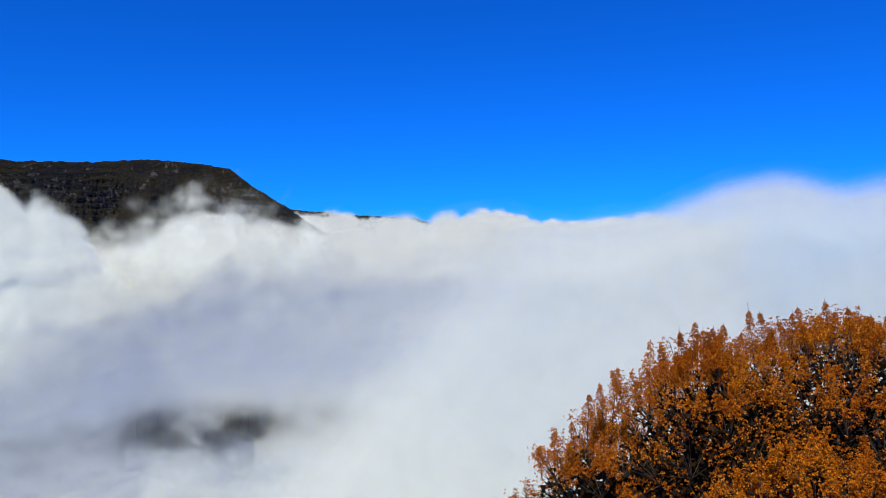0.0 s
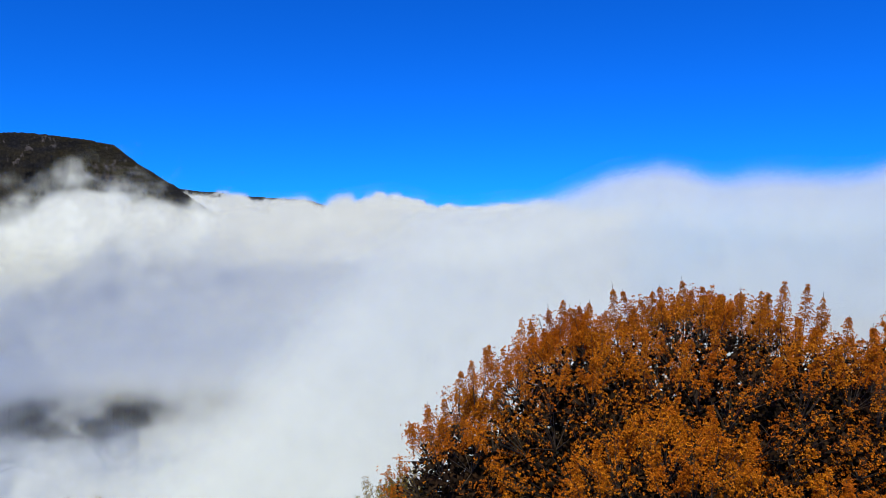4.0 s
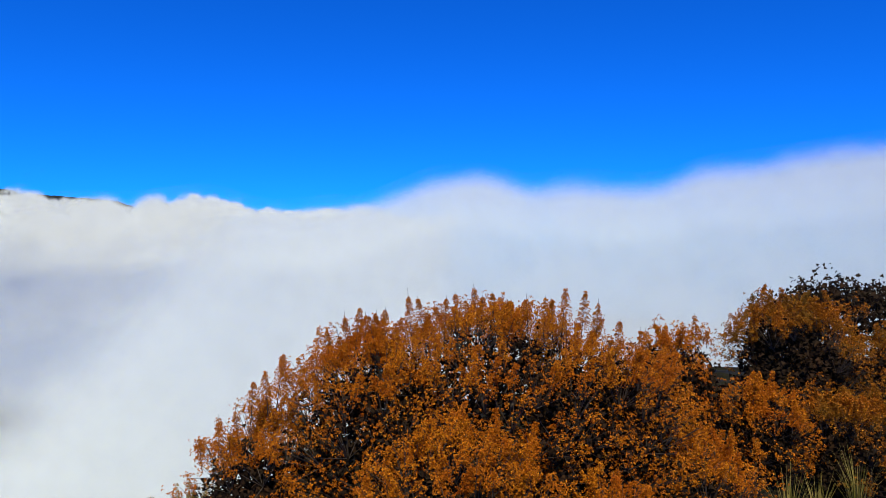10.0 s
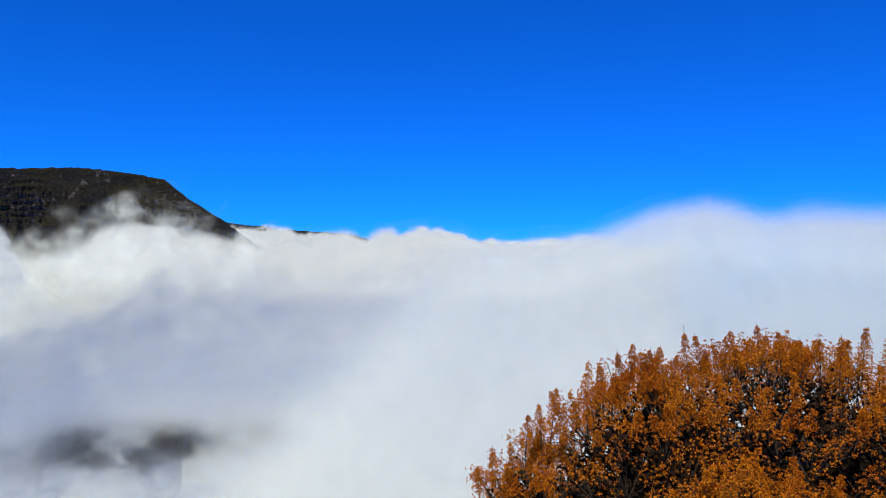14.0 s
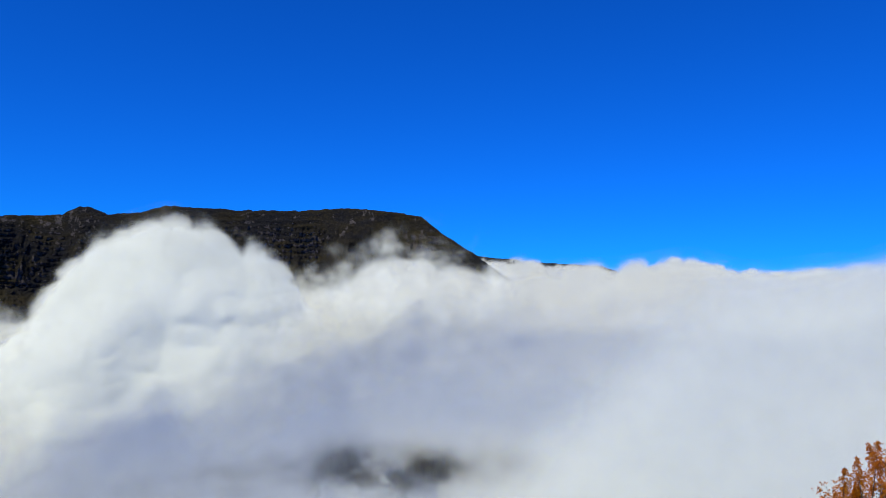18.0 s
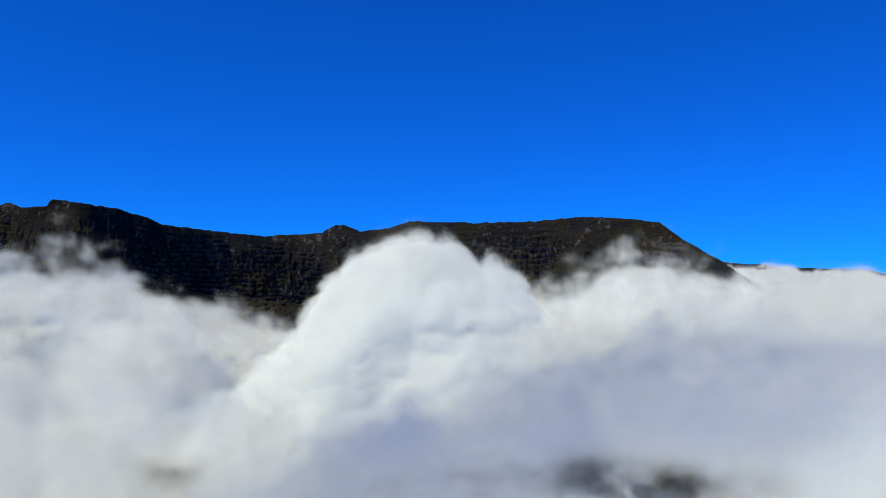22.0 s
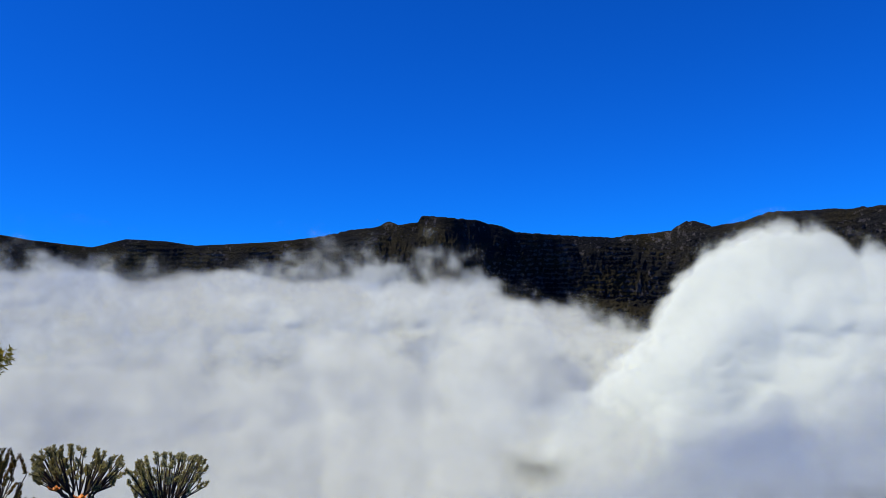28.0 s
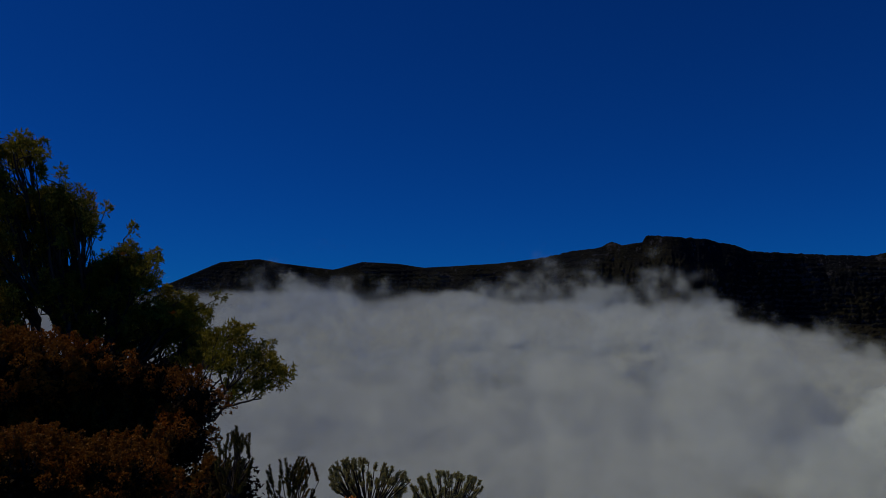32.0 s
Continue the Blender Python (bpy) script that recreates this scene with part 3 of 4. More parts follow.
def sprig(height, spread, clumps, leaves, leaf, spire):
    """A heath sprig at the origin, pointing up: rows of leaf base, direction, length, width, and its stem."""
    t = rng.random(clumps) ** 0.75
    ang = rng.uniform(0, 2 * np.pi, clumps)
    rad = spread * (1.0 - spire * t) * np.sqrt(rng.random(clumps)) * (0.55 + 0.45 * np.sin(np.pi * np.clip(t * 1.15, 0, 1)))
    c = np.stack([np.cos(ang) * rad, np.sin(ang) * rad, t * height], -1)
    base = np.repeat(c, leaves, 0) + rng.normal(0, leaf * 0.28, (clumps * leaves, 3))
    d = rng.normal(0, 1, (clumps * leaves, 3)) + np.repeat(np.stack([np.cos(ang), np.sin(ang), ang * 0 + 0.9], -1), leaves, 0)
    d /= np.linalg.norm(d, axis=1, keepdims=True)
    return base, d, leaf * rng.uniform(0.7, 1.25, len(d)) * (1.12 - 0.45 * spire * np.repeat(t, leaves))


def shrub(name, lobes, boughs, per_bough, kit, mat, label, category, group="", root=None, reach=0.13, upright=1.0, tall=(), stems=9, shell=0.75, front=None, spaced=0.0, inside=0.0, slips=False, seed=1):
    """A shrub: woody stems from one root, twigs, and a crown of sprigs over rounded lobes (centre, radii)."""
    global rng
    rng = np.random.default_rng(seed)
    lobes = [(np.array(c, float), np.array(s, float)) for c, s in lobes]
    middle = np.mean([c for c, s in lobes], 0)
    root = np.array(root if root is not None else (middle[0], middle[1], 0.0), float)
    thing = new(name)
    thing.location = root
    area = np.array([s[0] * s[1] + s[1] * s[2] + s[0] * s[2] for c, s in lobes])
    pick = rng.choice(len(lobes), boughs * 14, p=area / area.sum())
    d = rng.normal(0, 1, (len(pick), 3))
    d /= np.linalg.norm(d, axis=1, keepdims=True)
    d[:, 2] = np.where(d[:, 2] < -0.35, -d[:, 2], d[:, 2])
    C, S = np.array([c for c, s in lobes])[pick], np.array([s for c, s in lobes])[pick]
    tip = 0.5 * np.mean([b[:, 2].max() for b, _, _, _ in kit])
    S = np.maximum(S - tip, 0.3 * S)
    depth = 1 - (1 - shell) * rng.random(len(pick)) ** 2.2
    P = C + d * S * depth[:, None]
    keep = np.ones(len(P), bool)
    for c, s in [(c, np.maximum(s - tip, 0.3 * s)) for c, s in lobes]:  # boughs well inside another lobe are bare
        keep &= (((P - c) / (s * 0.72)) ** 2).sum(1) > 1
    if front is not None:
        keep &= front(P)
    P, d, S = P[keep], d[keep], S[keep]
    chosen = []                                          # boughs keep their distance, so that dark gaps stay between them
    for k in range(len(P)):
        if all(np.linalg.norm(P[k] - P[m]) > spaced for m in chosen):
            chosen.append(k)
        if len(chosen) == boughs:
            break
    P, d, S = P[chosen], d[chosen], S[chosen]
    inner = P[: int(inside * len(P))] - d[: int(inside * len(P))] * S[: int(inside * len(P))] * 0.62 + rng.normal(0, 0.10, (int(inside * len(P)), 3)) * S[: int(inside * len(P))]
    bulk = np.clip(S[: len(inner)].mean(1) / 0.42, 0.12, 1.0)
    P, d = np.vstack([P, inner]), np.vstack([d, d[: len(inner)]])
    for t in tall:
        P = np.vstack([P, t])
        d = np.vstack([d, [[0, 0, 1]]])
    lean = d + np.array([0, 0, upright])
    lean /= np.linalg.norm(lean, axis=1, keepdims=True)
    quads, dead_shade, s0, s1, rr = [], [], [], [], []
    outer = len(P) - len(inner) - len(tall)
    for i, (p, n) in enumerate(zip(P, lean)):
        u, w = (q[0] for q in frames_for(n[None]))
        core_bough = outer <= i < outer + len(inner)
        count = per_bough // 2 if core_bough else per_bough if i < outer else 8
        size = rng.uniform(0.75, 1.25)
        for k in range(count):
            a, r = rng.uniform(0, 2 * np.pi), reach * size * math.sqrt(rng.random()) * (0.45 if i >= outer + len(inner) else 1.0)
            out = u * math.cos(a) + w * math.sin(a)
            base, ld, ll, lw = (DEAD_SHADE if core_bough else kit)[rng.integers(6)]
            foot = p + out * r * 0.8 - n * (r * r / reach * 0.8)
            nn = n + out * (0.45 * r / reach) + rng.normal(0, 0.08, 3) + np.array([0, 0, 0.7 * upright])
            grow = rng.uniform(0.8, 1.25) * (1.25 if i >= outer + len(inner) else 1.0)
            if core_bough:
                grow, foot, ll, lw = grow * bulk[i - outer], p + (foot - p) * bulk[i - outer], ll * bulk[i - outer] ** 0.6, lw * bulk[i - outer] ** 0.6
            nn /= np.linalg.norm(nn)
            uu, ww = (q[0] for q in frames_for(nn[None]))
            turn = np.stack([uu, ww, nn], 0)
            (dead_shade if core_bough else quads).append(leaf_quads(foot + (base @ turn) * grow, ld @ turn, ll, lw))
            s0.append(foot - nn * min(0.10, reach)), s1.append(foot + nn * base[:, 2].max() * grow * 0.9), rr.append(0.0018)
        inward = root + (0, 0, 0.6 * (p[2] - root[2])) - p
        s0.append(p + inward / np.linalg.norm(inward) * min(0.3, 2.4 * reach)), s1.append(p), rr.append(min(0.006, 0.05 * reach))
    leaves = new("foliage", leaf_mesh("foliage", (np.concatenate(quads) if not slips else np.concatenate(quads)[:, [1, 2, 3]]) - root))
    leaves.data.materials.append(mat)
    attach(tagged(leaves, kind="stuff"), thing)
    # inner leaves whose near-black colour makes the gaps look shaded
    if dead_shade:
        core = new("dead_shade_foliage", leaf_mesh("dead_shade_foliage", np.concatenate(dead_shade)[:, [1, 2, 3]] - root))
        core.data.materials.append(M_DEAD_SHADE)
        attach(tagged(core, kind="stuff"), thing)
    s0, s1, rr = np.array(s0), np.array(s1), np.array(rr)
    v, q = tubes(s0 - root, s1 - root, rr, rr * 0.4)
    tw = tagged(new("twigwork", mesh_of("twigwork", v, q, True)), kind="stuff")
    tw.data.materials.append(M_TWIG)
    attach(tw, thing)
    order = rng.permutation(len(P))[:stems]
    for k in order:
        end = P[k] - lean[k] * 0.12
        mid = root * 0.45 + end * 0.55 + rng.normal(0, 0.05, 3) - np.array([0, 0, 0.06])
        limb("stem", np.array([root * 0 + rng.normal(0, 0.03, 3) * (1, 1, 0), mid - root, end - root]), min(0.022, 0.2 * reach), min(0.006, 0.06 * reach), M_BARK, thing)
    return tagged(thing, label, category, group)


def kit_of(n, height, spread, clumps, leaves, leaf, wide, spire):
    out = []
    for k in range(n):
        b, d, l = sprig(height * rng.uniform(0.75, 1.25), spread * rng.uniform(0.8, 1.2), clumps, leaves, leaf, spire)
        out.append((b, d, l, l * wide))
    return out


def at(az, el, dist, eye=(0, 0, 0)):
    """A place by azimuth, elevation and distance from an eye near the ledge's middle."""
    return np.array(eye) + np.array([0, 0, EYE]) + way(az, el) * dist


def rosettes(centres, outward, per, leaf, fit=1.0):
    """A small cup of leaves round each centre, opening outwards: bases, directions, lengths."""
    base = np.repeat(centres, per, 0)
    d = rng.normal(0, 0.75, base.shape) + np.repeat(outward, per, 0)
    d /= np.linalg.norm(d, axis=1, keepdims=True)
    ll = leaf * rng.uniform(0.65, 1.2, len(d)) * np.repeat(np.broadcast_to(fit, len(centres)), per)
    return base + d * (ll * 0.2)[:, None], d, ll


def heath(name, lobes, boughs, radius, leaf, mat, label, group, root, spires, stems, seed, gaps=0.12, per=9, back=-0.5):
    """A heath bush: stems from one root, a heart of withered leaves darkened as inner shade, and rounded boughs crowded
    with rosettes of tiny leaves; slim spires stand on top.
    """
    global rng
    rng = np.random.default_rng(seed)
    root = np.array(root, float)
    thing = new(name)
    thing.location = root
    C, S = np.array([c for c, s in lobes], float), np.array([s for c, s in lobes], float)
    area = S[:, 0] * S[:, 1] + S[:, 1] * S[:, 2] + S[:, 0] * S[:, 2]
    pick = rng.choice(len(lobes), boughs * 30, p=area / area.sum())
    d = rng.normal(0, 1, (len(pick), 3))
    d /= np.linalg.norm(d, axis=1, keepdims=True)
    d[:, 2] = np.where(d[:, 2] < -0.5, -d[:, 2], d[:, 2])
    P = C[pick] + d * np.maximum(S[pick] - radius * 1.12, 0.35 * S[pick])
    keep = np.ones(len(P), bool)
    for c, s in zip(C, S):
        keep &= (((P - c) / np.maximum(s - radius * 1.9, 0.25 * s)) ** 2).sum(1) > 1
    keep &= (P[:, :2] @ (-root[:2]) / np.linalg.norm(root[:2]) + np.linalg.norm(root[:2])) > back
    keep &= value_noise(P[:, 0] * 0.45 / radius + 40, P[:, 2] * 0.45 / radius + 40 + P[:, 1], seed) > gaps * 2
    P, d = P[keep], d[keep]
    chosen = []
    for k in range(len(P)):
        if not chosen or np.min(np.linalg.norm(P[chosen] - P[k], axis=1)) > radius * 0.95:
            chosen.append(k)
        if len(chosen) == boughs:
            break
    P, d = P[chosen], d[chosen]
    lean = d + np.array([0, 0, 0.75])
    lean /= np.linalg.norm(lean, axis=1, keepdims=True)
    grains, outs, fit, s0, s1, rr = [], [], [], [], [], []
    for p, n in zip(P, lean):                                # each bough: a dozen tufts over its outer half
        size = radius * rng.uniform(0.75, 1.2)
        for k in range(13):
            t = rng.normal(0, 0.62, 3) + n
            t /= np.linalg.norm(t)
            tip = p + t * size * rng.uniform(0.72, 1.12)
            grow = t * 0.6 + np.array([0, 0, 0.6]) + rng.normal(0, 0.15, 3)
            grow /= np.linalg.norm(grow)
            m = rng.integers(6, 12)
            fit.append(np.full(m, 1.0))
            f = rng.random(m)
            wide = size * 0.24 * (1 - 0.55 * f)
            o = rng.normal(0, 1, (m, 3))
            o /= np.linalg.norm(o, axis=1, keepdims=True)
            grains.append(tip + grow * (f * size * 0.55)[:, None] + o * wide[:, None])
            outs.append(o * 0.8 + grow)
            s0.append(p - n * size * 0.3), s1.append(tip + grow * size * 0.4), rr.append(0.0022)
    for p in [p + np.array([*rng.normal(0, radius * 0.45, 2), radius * rng.uniform(0.45, 0.8)]) for p, n in zip(P, d) if n[2] > 0.42 for k in range(3)] + [np.array(t, float) for t in spires]:
        tall = any(np.array_equal(p, t) for t in spires)
        h = radius * (rng.uniform(0.9, 1.7) if tall else rng.uniform(0.3, 1.15))
        m = int(h / leaf * (17 if tall else 10))
        fit.append(np.full(m, 0.7 if tall else 0.9))
        f = rng.random(m) ** 1.2
        o = rng.normal(0, 1, (m, 3)) * (1, 1, 0.35)
        o /= np.linalg.norm(o, axis=1, keepdims=True)
        axis = np.array([*rng.normal(0, 0.08 if tall else 0.22, 2), 1.0])
        grains.append(p + axis * (f * h)[:, None] + o * ((0.003 + (0.23 if tall else 0.16) * radius * (1 - f) ** 0.8) * rng.uniform(0.3, 1.5, m))[:, None])
        outs.append(o * 0.6 + axis)
        s0.append(p - axis * h * 0.4), s1.append(p + axis * h * rng.uniform(1.05, 1.22)), rr.append(0.0024)
    grains, outs = np.concatenate(grains), np.concatenate(outs)
    b, ld, ll = rosettes(grains, outs, per, leaf, np.concatenate(fit))
    leaves = new("foliage", leaf_mesh("foliage", leaf_quads(b, ld, ll, ll * 0.75)[:, [1, 2, 3]] - root))
    leaves.data.materials.append(mat)
    attach(tagged(leaves, kind="stuff"), thing)
    # the heart: near-black leaves painting the shade between boughs
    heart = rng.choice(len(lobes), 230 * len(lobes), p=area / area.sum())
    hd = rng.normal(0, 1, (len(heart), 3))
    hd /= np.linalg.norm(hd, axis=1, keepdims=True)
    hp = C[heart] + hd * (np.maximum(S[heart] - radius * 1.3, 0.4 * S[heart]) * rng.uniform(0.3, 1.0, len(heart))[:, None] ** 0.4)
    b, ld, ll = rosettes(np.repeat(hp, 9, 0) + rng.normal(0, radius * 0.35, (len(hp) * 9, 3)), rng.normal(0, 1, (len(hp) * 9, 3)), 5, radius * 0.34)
    core = new("dead_shade_foliage", leaf_mesh("dead_shade_foliage", leaf_quads(b, ld, ll, ll * 0.6)[:, [1, 2, 3]] - root))
    core.data.materials.append(M_DEAD_SHADE)
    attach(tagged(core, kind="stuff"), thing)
    s0, s1, rr = np.array(s0), np.array(s1), np.array(rr)
    v, q = tubes(s0 - root, s1 - root, rr, rr * 0.3)
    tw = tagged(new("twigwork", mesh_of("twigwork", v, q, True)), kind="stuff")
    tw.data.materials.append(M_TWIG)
    attach(tw, thing)
    for k in rng.permutation(len(P))[:stems]:
        end = P[k] - lean[k] * radius
        mid = root * 0.45 + end * 0.55 + rng.normal(0, 0.05, 3) - np.array([0, 0, 0.06])
        limb("stem", np.array([rng.normal(0, 0.03, 3) * (1, 1, 0), mid - root, end - root]), min(0.022, 0.2 * radius), min(0.007, 0.07 * radius), M_BARK, thing)
    return tagged(thing, label, "bush", group)


# sprigs for the darkened inside of the shrubs
DEAD_SHADE = kit_of(6, 0.22, 0.09, 46, 2, 0.024, 0.7, 0.3)
E0 = EYE
heath("heath_bush", [((1.53, 2.84, E0 - 0.77), (0.62, 0.60, 0.47)), ((1.03, 2.96, E0 - 0.86), (0.42, 0.50, 0.47)), ((0.62, 3.08, E0 - 1.15), (0.36, 0.40, 0.45)),
                     ((1.18, 2.38, E0 - 1.08), (0.44, 0.38, 0.44)), ((1.88, 2.66, E0 - 0.82), (0.42, 0.42, 0.48)), ((1.70, 2.26, E0 - 1.22), (0.30, 0.32, 0.36)), ((2.23, 2.51, E0 - 1.18), (0.34, 0.36, 0.40))],
      480, 0.115, 0.0085, M_HEATH, "rounded heath bush with dry orange-brown foliage and upright spiky sprigs", "heath bushes", (1.58, 2.71, 0.0),
      [at(a, e, 3.2) for a, e in ((-26.7, -6.4), (-28.0, -7.0), (-29.0, -7.4), (-30.4, -7.3), (-31.5, -7.0), (-32.8, -6.8), (-34.2, -6.7), (-35.2, -7.6))] + [at(a, e - 1.7, 3.1, (0.184, 0, 0)) for a, e in ((-14.6, -6.7), (-14.0, -7.4), (-12.7, -7.9), (-9.0, -10.0), (-8.2, -10.6), (-7.1, -11.2), (-16.6, -7.0), (-17.6, -7.2), (-19.7, -5.9), (-18.8, -6.4), (-21.2, -6.3))], 16, 11)
heath("heath_bush", [((2.74, 3.37, E0 - 0.84), (0.26, 0.27, 0.38)), ((2.98, 3.42, E0 - 0.86), (0.16, 0.18, 0.36)), ((2.7, 3.15, E0 - 1.45), (0.40, 0.36, 0.38)), ((3.3, 3.3, E0 - 1.12), (0.34, 0.32, 0.34))],
      150, 0.125, 0.0115, M_HEATH, "low heath bush with rusty orange foliage among dry twigs", "heath bushes", (3.0, 3.5, 0.0), [], 10, 12)
heath("heath_bush", [((4.45, 4.17, E0 - 0.95), (0.52, 0.60, 0.55)), ((5.65, 4.75, E0 - 0.72), (0.85, 0.85, 0.62)), ((4.35, 3.55, E0 - 1.38), (0.60, 0.5, 0.40)), ((5.6, 4.1, E0 - 1.2), (0.9, 0.6, 0.6))],
      260, 0.16, 0.0150, M_BROWN, "tall heath bush with orange-brown sprigs over bare grey branches", "heath bushes", (4.6, 4.2, 0.0), [], 26, 13, gaps=0.24)
OLIVE = kit_of(8, 0.13, 0.026, 60, 5, 0.0085, 0.8, 0.85)
shrub("olive_shrub", [((0.34, 3.32, E0 - 1.36), (0.28, 0.26, 0.26)), ((0.06, 3.5, E0 - 1.52), (0.18, 0.2, 0.2))], 26, 8, OLIVE, M_OLIVE,
      "low olive-green shrub with fine upright sprigs at the drop", "bush", root=(0.2, 3.3, -0.1), reach=0.09, stems=5, slips=True, inside=0.3)

shrub("olive_shrub", [(at(15.9, -22.6, 2.3), (0.06, 0.06, 0.07))], 8, 6, OLIVE, M_OLIVE, "small olive shrub peeping over the brink", "bush",
      root=at(15.9, -20.6, 2.3) * (1, 1, 0), reach=0.03, stems=3, slips=True, seed=15)

# the trees and shrubs at the far end of the ledge
C0 = (-0.68, -0.60, 0.0)
TREE = kit_of(10, 0.050, 0.024, 15, 7, 0.0125, 0.30, 0.3)


def lobe(az, el, dist, size):
    return (at(az, el, dist, C0), size)


def branching_tree(name, trunk, tips, kit, mat, label, tufts, spread, thick=0.016, fork_by=3, seed=21):
    """A tree whose trunk forks into limbs, each limb into branches and twigs, with a tuft of leaves at every twig's end."""
    global rng
    rng = np.random.default_rng(seed)
    thing = new(name)
    base = np.array(trunk[0], float)
    thing.location = base
    limb("trunk", np.array(trunk) - base, thick, thick * 0.5, M_BARK, thing)
    fork = np.array(trunk[-1])
    quads, s0, s1, rr, boughs = [], [], [], [], []
    tips = sorted([np.array(t) for t in tips], key=lambda t: math.atan2(t[2] - fork[2], np.dot(t[:2] - fork[:2], (0.2, 1.0))))
    for k in range(0, len(tips), fork_by):               # a main limb for every few tips
        group = tips[k:k + fork_by]
        knee = fork * 0.5 + np.mean(group, 0) * 0.5 + rng.normal(0, 0.012, 3) - np.array([0, 0, 0.015])
        bow = fork * 0.55 + knee * 0.45 + rng.normal(0, 0.008, 3) - np.array([0, 0, 0.012])
        limb("limb", np.array([fork, bow, knee]) - base, thick * 0.38, thick * 0.22, M_BARK, thing, 6)
        boughs += [(t, knee) for t in group]
    for tip, knee in boughs:
        mid = knee * 0.5 + tip * 0.5 + rng.normal(0, 0.014, 3) - np.array([0, 0, 0.006])
        limb("branch", np.array([knee, mid, tip]) - base, thick * 0.2, thick * 0.09, M_BARK, thing, 5)
        for k in range(tufts):
            f = rng.uniform(0.3, 1.0)
            start = knee * (1 - f) ** 2 + 2 * mid * f * (1 - f) + tip * f * f
            end = tip + rng.normal(0, 1, 3) * np.array(spread)
            if end[2] < start[2] - 0.01:
                end[2] = start[2] + 0.02
            bend = start * 0.5 + end * 0.5 + rng.normal(0, 0.010, 3)
            s0 += [start, bend]
            s1 += [bend, end]
            rr += [thick * 0.085, thick * 0.06]
            n = end - start + np.array([0, 0, 0.05]) + rng.normal(0, 0.03, 3)
            n /= np.linalg.norm(n)
            uu, ww = (q[0] for q in frames_for(n[None]))
            b, ld, ll, lw = kit[rng.integers(len(kit))]
            turn = np.stack([uu, ww, n], 0)
            quads.append(leaf_quads(end - n * 0.02 + (b @ turn) * rng.uniform(0.6, 1.0), ld @ turn, ll, lw))
    leaves = new("foliage", leaf_mesh("foliage", np.concatenate(quads) - base))
    leaves.data.materials.append(mat)
    attach(tagged(leaves, kind="stuff"), thing)
    v, q = tubes(np.array(s0) - base, np.array(s1) - base, np.array(rr), np.array(rr) * 0.6)
    tw = tagged(new("twigwork", mesh_of("twigwork", v, q, True)), kind="stuff")
    tw.data.materials.append(M_TWIG)
    attach(tw, thing)
    return tagged(thing, label, "tree")


def fan_shrub(name, base, tips, length, width, leaf, mat, label, group, seed, stems=6):
    """A small shrub: stems spreading from one root like a fan, each forking into sprigs set all round with short blunt leaves."""
    global rng
    rng = np.random.default_rng(seed)
    base = np.array(base, float)
    thing = new(name)
    thing.location = base
    tips = np.array(tips)
    side = (tips - tips.mean(0)) @ np.array([0.2, 1.0, 0.0])
    order = np.argsort(side)
    quads, s0, s1, rr = [], [], [], []
    limb("trunk", np.array([(base[0], base[1], 0.0), base * (1, 1, 0.5) + rng.normal(0, 0.012, 3), base]) - base, 0.007, 0.0045, M_BARK, thing, 6)
    for group_of in np.array_split(order, stems):
        knee = base * 0.62 + tips[group_of].mean(0) * 0.38
        bow = base * 0.5 + knee * 0.5 + rng.normal(0, 0.004, 3)
        limb("stem", np.array([base, bow, knee]) - base, 0.0030, 0.0016, M_BARK, thing, 5)
        for k in group_of:
            tip = tips[k]
            n = tip - knee + np.array([0, 0, 0.012])
            n = n / np.linalg.norm(n) + rng.normal(0, 0.22, 3)
            n /= np.linalg.norm(n)
            h = length * rng.uniform(0.75, 1.25)
            s0 += [knee, tip - n * h]
            s1 += [tip - n * h, tip]
            rr += [0.0012, 0.0009]
            m = int(h / leaf * 26)
            f = rng.random(m)
            u, w = (q[0] for q in frames_for(n[None]))
            a = rng.uniform(0, 2 * np.pi, m)
            o = u * np.cos(a)[:, None] + w * np.sin(a)[:, None]
            d = o * 0.9 + n * rng.uniform(0.5, 1.2, m)[:, None] + rng.normal(0, 0.15, (m, 3))
            d /= np.linalg.norm(d, axis=1, keepdims=True)
            ll = leaf * rng.uniform(0.7, 1.15, m) * (1 - 0.25 * f)
            quads.append(leaf_quads(tip - n * (h * (1 - f))[:, None], d, ll, ll * width))
    leaves = new("foliage", leaf_mesh("foliage", np.concatenate(quads) - base))
    leaves.data.materials.append(mat)
    attach(tagged(leaves, kind="stuff"), thing)
    v, q = tubes(np.array(s0) - base, np.array(s1) - base, np.array(rr), np.array(rr) * 0.7)
    tw = tagged(new("twigwork", mesh_of("twigwork", v, q, True)), kind="stuff")
    tw.data.materials.append(M_TWIG)
    attach(tw, thing)
    return tagged(thing, label, "bush", group)


def crown_tips(clusters, dist):
    """Places of twig ends, gathered in clusters (azimuth, elevation, half width, half height, how many)."""
    g = np.random.default_rng(31)
    out = []
    for az, el, wide, high, n in clusters:
        for k in range(n):
            u = g.normal(0, 1, 3)
            u *= g.random() ** 0.4 / np.linalg.norm(u)
            out.append(at(az + u[0] * wide, el + u[1] * high, dist + u[2] * 0.12, C0))
    return out


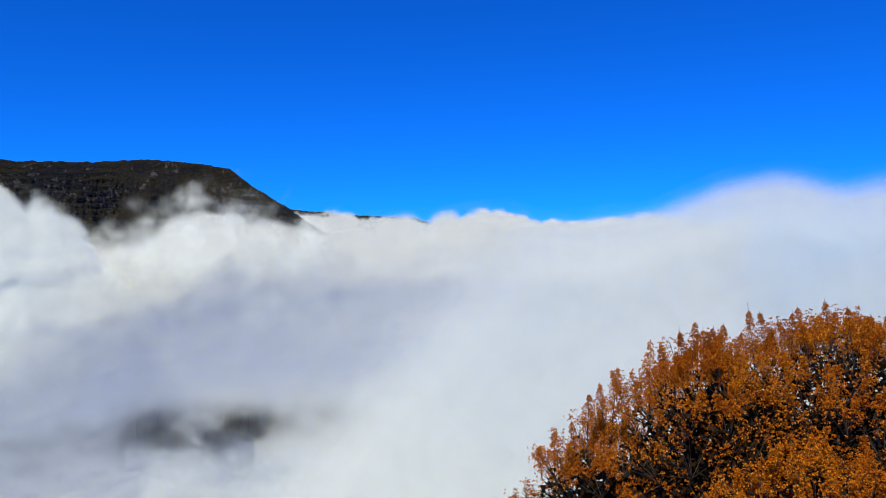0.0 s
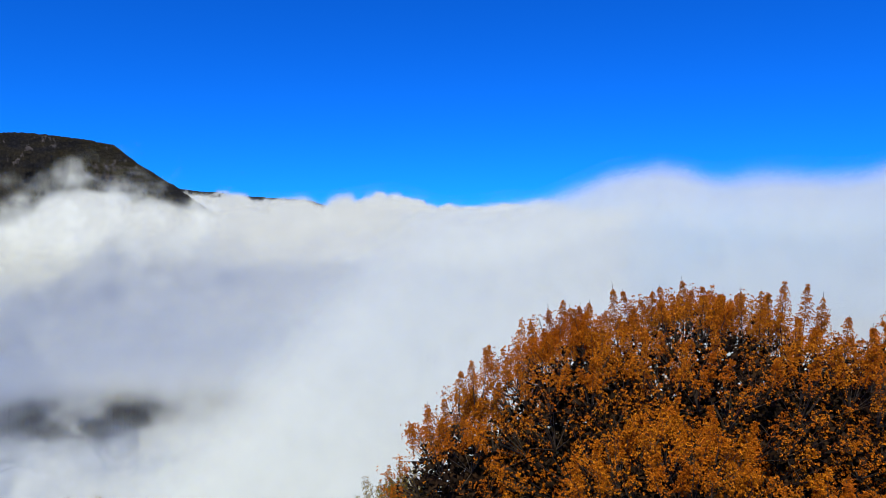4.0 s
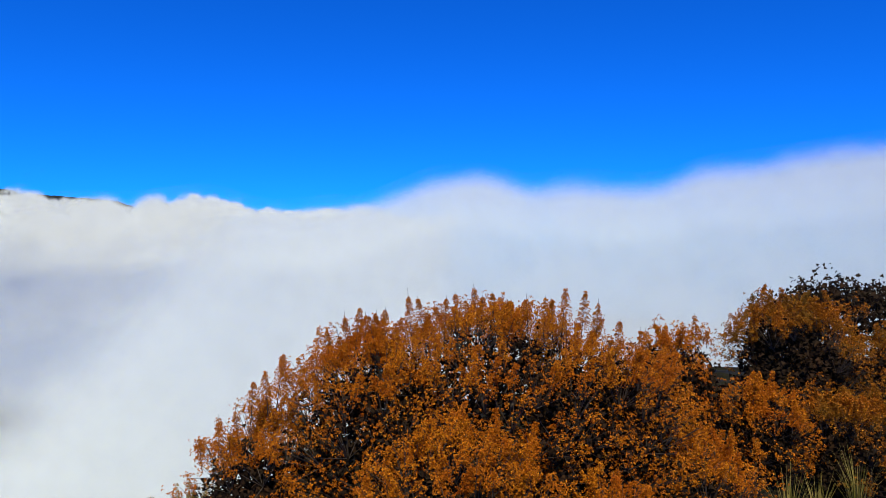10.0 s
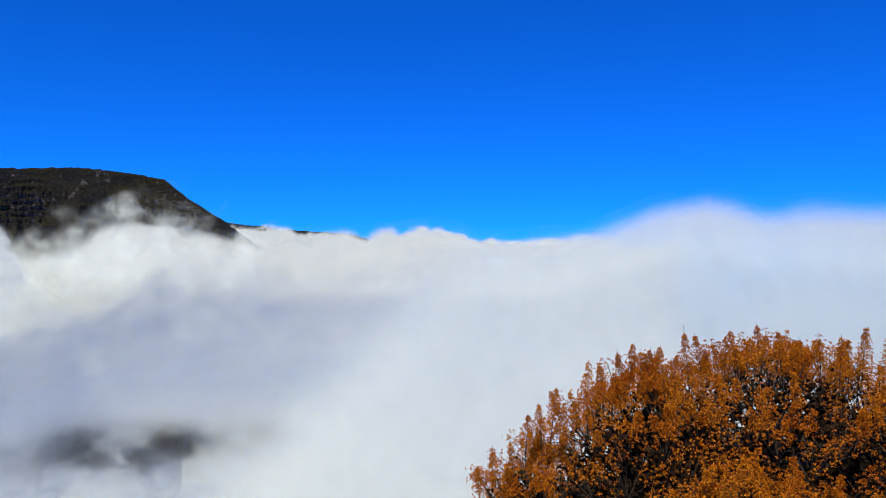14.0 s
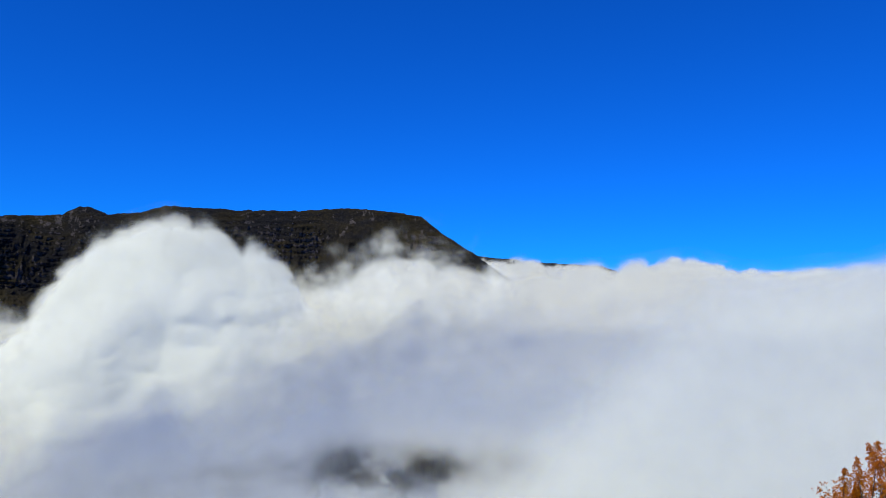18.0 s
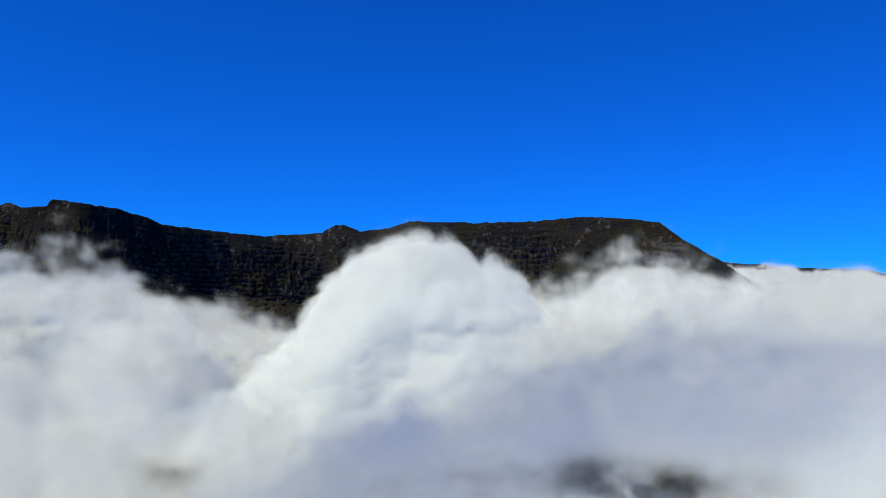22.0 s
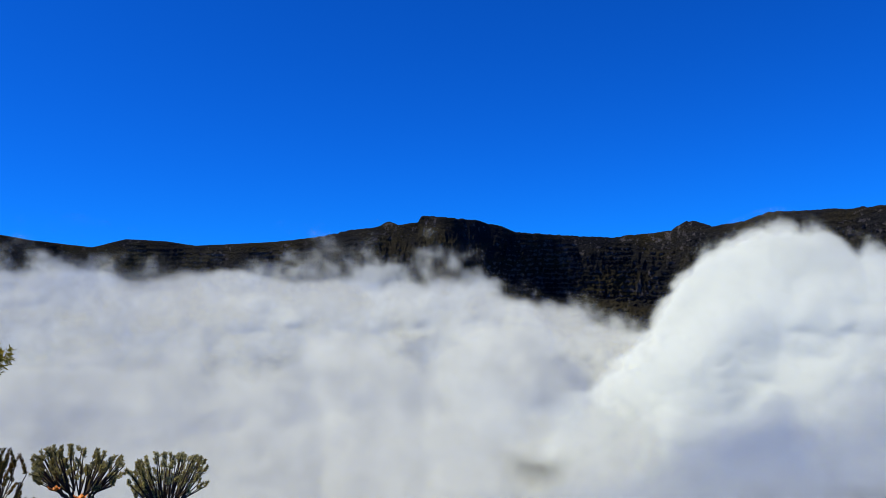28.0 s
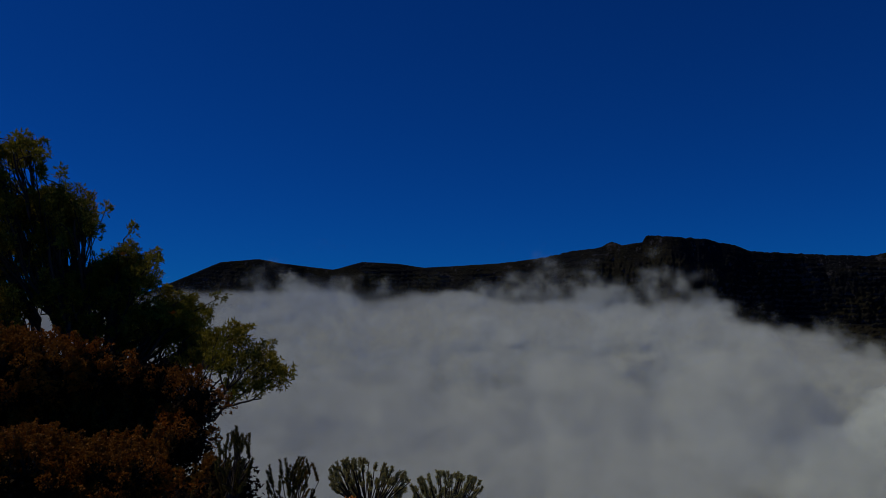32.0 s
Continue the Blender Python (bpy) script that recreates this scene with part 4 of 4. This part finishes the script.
branching_tree("ledge_tree", [at(99, -36, 2.75, C0) * (1, 1, 0), at(99.5, -14, 2.4, C0), at(98.5, -4, 2.4, C0)],
               crown_tips([(100.6, 7.8, 1.8, 2.0, 16), (103.5, 9.5, 3.2, 3.2, 20), (96.4, 4.2, 1.3, 1.5, 14), (92.9, 1.5, 1.5, 0.9, 12), (99, 3.0, 3.0, 2.4, 20), (95.5, 0.2, 3.4, 1.6, 18), (104, 2.5, 3.5, 4.0, 22), (91.4, -1.4, 1.2, 1.4, 8)], 2.4),
               TREE, M_GOLD, "small gnarled tree with golden-green leathery leaves", 8, (0.030, 0.030, 0.024), thick=0.03, fork_by=6)
branching_tree("leaning_tree", [at(98, -36, 2.6, C0) * (1, 1, 0), at(95.0, -12, 2.15, C0), at(91.6, -5.6, 2.1, C0)],
               [at(a + 0.9, e - 0.2, d, C0) for a, e, d in ((90.2, -0.6, 2.15), (89.4, 0.2, 2.1), (88.6, 0.5, 2.05), (87.9, 0.0, 2.12), (87.3, -0.6, 2.08), (86.6, -1.2, 2.1), (86.0, -1.7, 2.04), (85.5, -2.3, 2.1), (85.2, -2.8, 2.06), (86.2, -3.1, 2.14),
                                                (87.1, -3.2, 2.0), (88.1, -3.3, 2.1), (88.9, -1.2, 2.2), (89.8, -1.9, 2.0), (87.8, -1.9, 2.0), (86.9, -2.2, 2.16), (90.9, -1.2, 2.2), (88.3, -1.0, 2.0))],
               TREE, M_GOLD, "slender tree leaning out with an open umbrella of leaves", 4, (0.022, 0.022, 0.010), thick=0.013)
heath("rust_heath", [lobe(*q) for q in ((94.2, -3.0, 2.05, (0.10, 0.10, 0.075)), (98.0, -2.4, 2.05, (0.12, 0.12, 0.08)), (103, -2.6, 2.05, (0.18, 0.18, 0.10)), (91.6, -4.6, 1.95, (0.06, 0.06, 0.07)), (92.6, -7.4, 1.9, (0.07, 0.07, 0.06)),
                                        (96.6, -9.6, 1.75, (0.13, 0.12, 0.09)), (102.5, -9.5, 1.75, (0.18, 0.15, 0.10)), (89.2, -10.2, 1.6, (0.06, 0.06, 0.07)), (92.4, -12.4, 1.6, (0.10, 0.10, 0.08)), (98, -15, 1.6, (0.25, 0.18, 0.12)))],
      260, 0.042, 0.0066, M_RUST, "dense rust-brown heath under the golden-green tree", "", at(98, 0, 1.95, C0) * (1, 1, 0), [], 10, 16, gaps=0.16, back=-2)
# filler bush: dark leaves put the shade of the gap into colour
heath("gap_shade_heath", [lobe(*q) for q in ((96.5, -6.2, 2.2, (0.20, 0.18, 0.13)), (102, -6, 2.25, (0.26, 0.2, 0.17)), (92.6, -6.6, 2.1, (0.07, 0.07, 0.09)), (97, -12, 2.1, (0.25, 0.2, 0.14)), (91.2, -11, 1.85, (0.10, 0.10, 0.09)),)],
      130, 0.06, 0.011, M_DEEP, "heath filling the deep gap between the bushes, its dark leaves standing in for shade", "", at(98, 0, 2.25, C0) * (1, 1, 0), [], 8, 17, gaps=0.05, back=-2)
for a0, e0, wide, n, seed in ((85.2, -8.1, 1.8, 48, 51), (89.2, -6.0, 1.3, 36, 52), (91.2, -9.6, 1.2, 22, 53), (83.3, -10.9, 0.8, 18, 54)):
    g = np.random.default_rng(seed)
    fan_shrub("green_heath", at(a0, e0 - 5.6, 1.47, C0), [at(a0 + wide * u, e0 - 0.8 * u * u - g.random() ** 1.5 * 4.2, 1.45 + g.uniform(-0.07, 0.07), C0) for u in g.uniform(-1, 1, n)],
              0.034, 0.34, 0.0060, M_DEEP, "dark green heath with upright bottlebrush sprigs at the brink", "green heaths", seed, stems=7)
for a0, seed, top in ((79.9, 61, -8.0), (74.3, 62, -9.2)):
    g = np.random.default_rng(seed)
    tips = [at(a0 + 2.8 * u, top - 0.9 * u * u - (0.5 if u < 0.1 and seed == 61 else 0.0) - g.random() ** 1.3 * 3.6 * (1 - 0.6 * abs(u)), 1.25 + g.uniform(-0.08, 0.08), C0) for u in g.uniform(-1, 1, 100)]
    fan_shrub("grey_green_shrub", at(a0, top - 4.6, 1.25, C0), tips, 0.015, 0.40, 0.0062, M_GREY, "grey-green shrub with small blunt upright leaves", "grey-green shrubs", seed, stems=11)


# ---- small growth at the foot of the bushes ----
M_GRASS = leaf_material("dry_grass_blades", [(0.0, (0.10, 0.10, 0.02)), (0.6, (0.24, 0.20, 0.04)), (1.0, (0.40, 0.30, 0.09))], (0.30, 0.22, 0.06), 8.0)


def grass_tuft(place, height, blades, label):
    """Narrow arching blades from one root."""
    base = np.array(place)
    thing = new("grass_tuft")
    thing.location = base
    a, lean = rng.uniform(0, 2 * np.pi, blades), rng.uniform(0.05, 0.55, blades)
    h = height * rng.uniform(0.6, 1.1, blades)
    out = np.stack([np.cos(a), np.sin(a), a * 0], -1)
    side = np.stack([-np.sin(a), np.cos(a), a * 0], -1) * 0.0022
    foot = out * (0.03 * rng.random(blades))[:, None]
    mid = foot + out * (lean * h * 0.35)[:, None] + np.array([0, 0, 1]) * (h * 0.6)[:, None]
    tip = foot + out * (lean * h)[:, None] + np.array([0, 0, 1]) * h[:, None]
    quads = np.concatenate([np.stack([foot - side, foot + side, mid + side * 0.8, mid - side * 0.8], 1), np.stack([mid - side * 0.8, mid + side * 0.8, tip + side * 0.1, tip - side * 0.1], 1)])
    ob = new("grass_blade", leaf_mesh("grass_blade", quads))
    ob.data.materials.append(M_GRASS)
    attach(tagged(ob, kind="stuff"), thing)
    return tagged(thing, label, "grass", "grass tufts")


for x, y, h, n in ((3.25, 3.0, 0.42, 70), (3.5, 3.05, 0.36, 60), (2.35, 2.0, 0.6, 40), (1.95, 1.8, 0.55, 30), (3.9, 3.15, 0.42, 60)):
    grass_tuft((x, y, 0.0), h, n, "tuft of dry yellow-green grass at the foot of the heath")


M_PETAL, _nt, _nodes, _p = material("orange_petal")
_p.inputs["Base Color"].default_value, _p.inputs["Roughness"].default_value = (0.80, 0.22, 0.01, 1), 0.5


def flower(place, size, label):
    """A small open flower of five cupped petals."""
    thing = new("flower")
    thing.location = place
    for k in range(5):
        a = k * 2 * math.pi / 5 + 0.3
        o, s = np.array([math.cos(a), math.sin(a), 0.55]), np.array([-math.sin(a), math.cos(a), 0]) * 0.45
        q = np.array([[o * 0, (o * 0.55 + s), o * np.array([1, 1, 1.3]), (o * 0.55 - s)]]) * size
        ob = new("petal", leaf_mesh("petal", q))
        ob.data.materials.append(M_PETAL)
        attach(ob, thing)
    return tagged(thing, label, "flower", "orange flowers")


for a, e, d in ((81.2, -11.2, 1.20), (79.6, -11.9, 1.18), (96.8, 5.6, 2.26), (93.4, 1.6, 2.22)):
    flower(at(a, e, d, C0), 0.010 if d < 1.5 else 0.014, "small bright orange flower among the leaves")
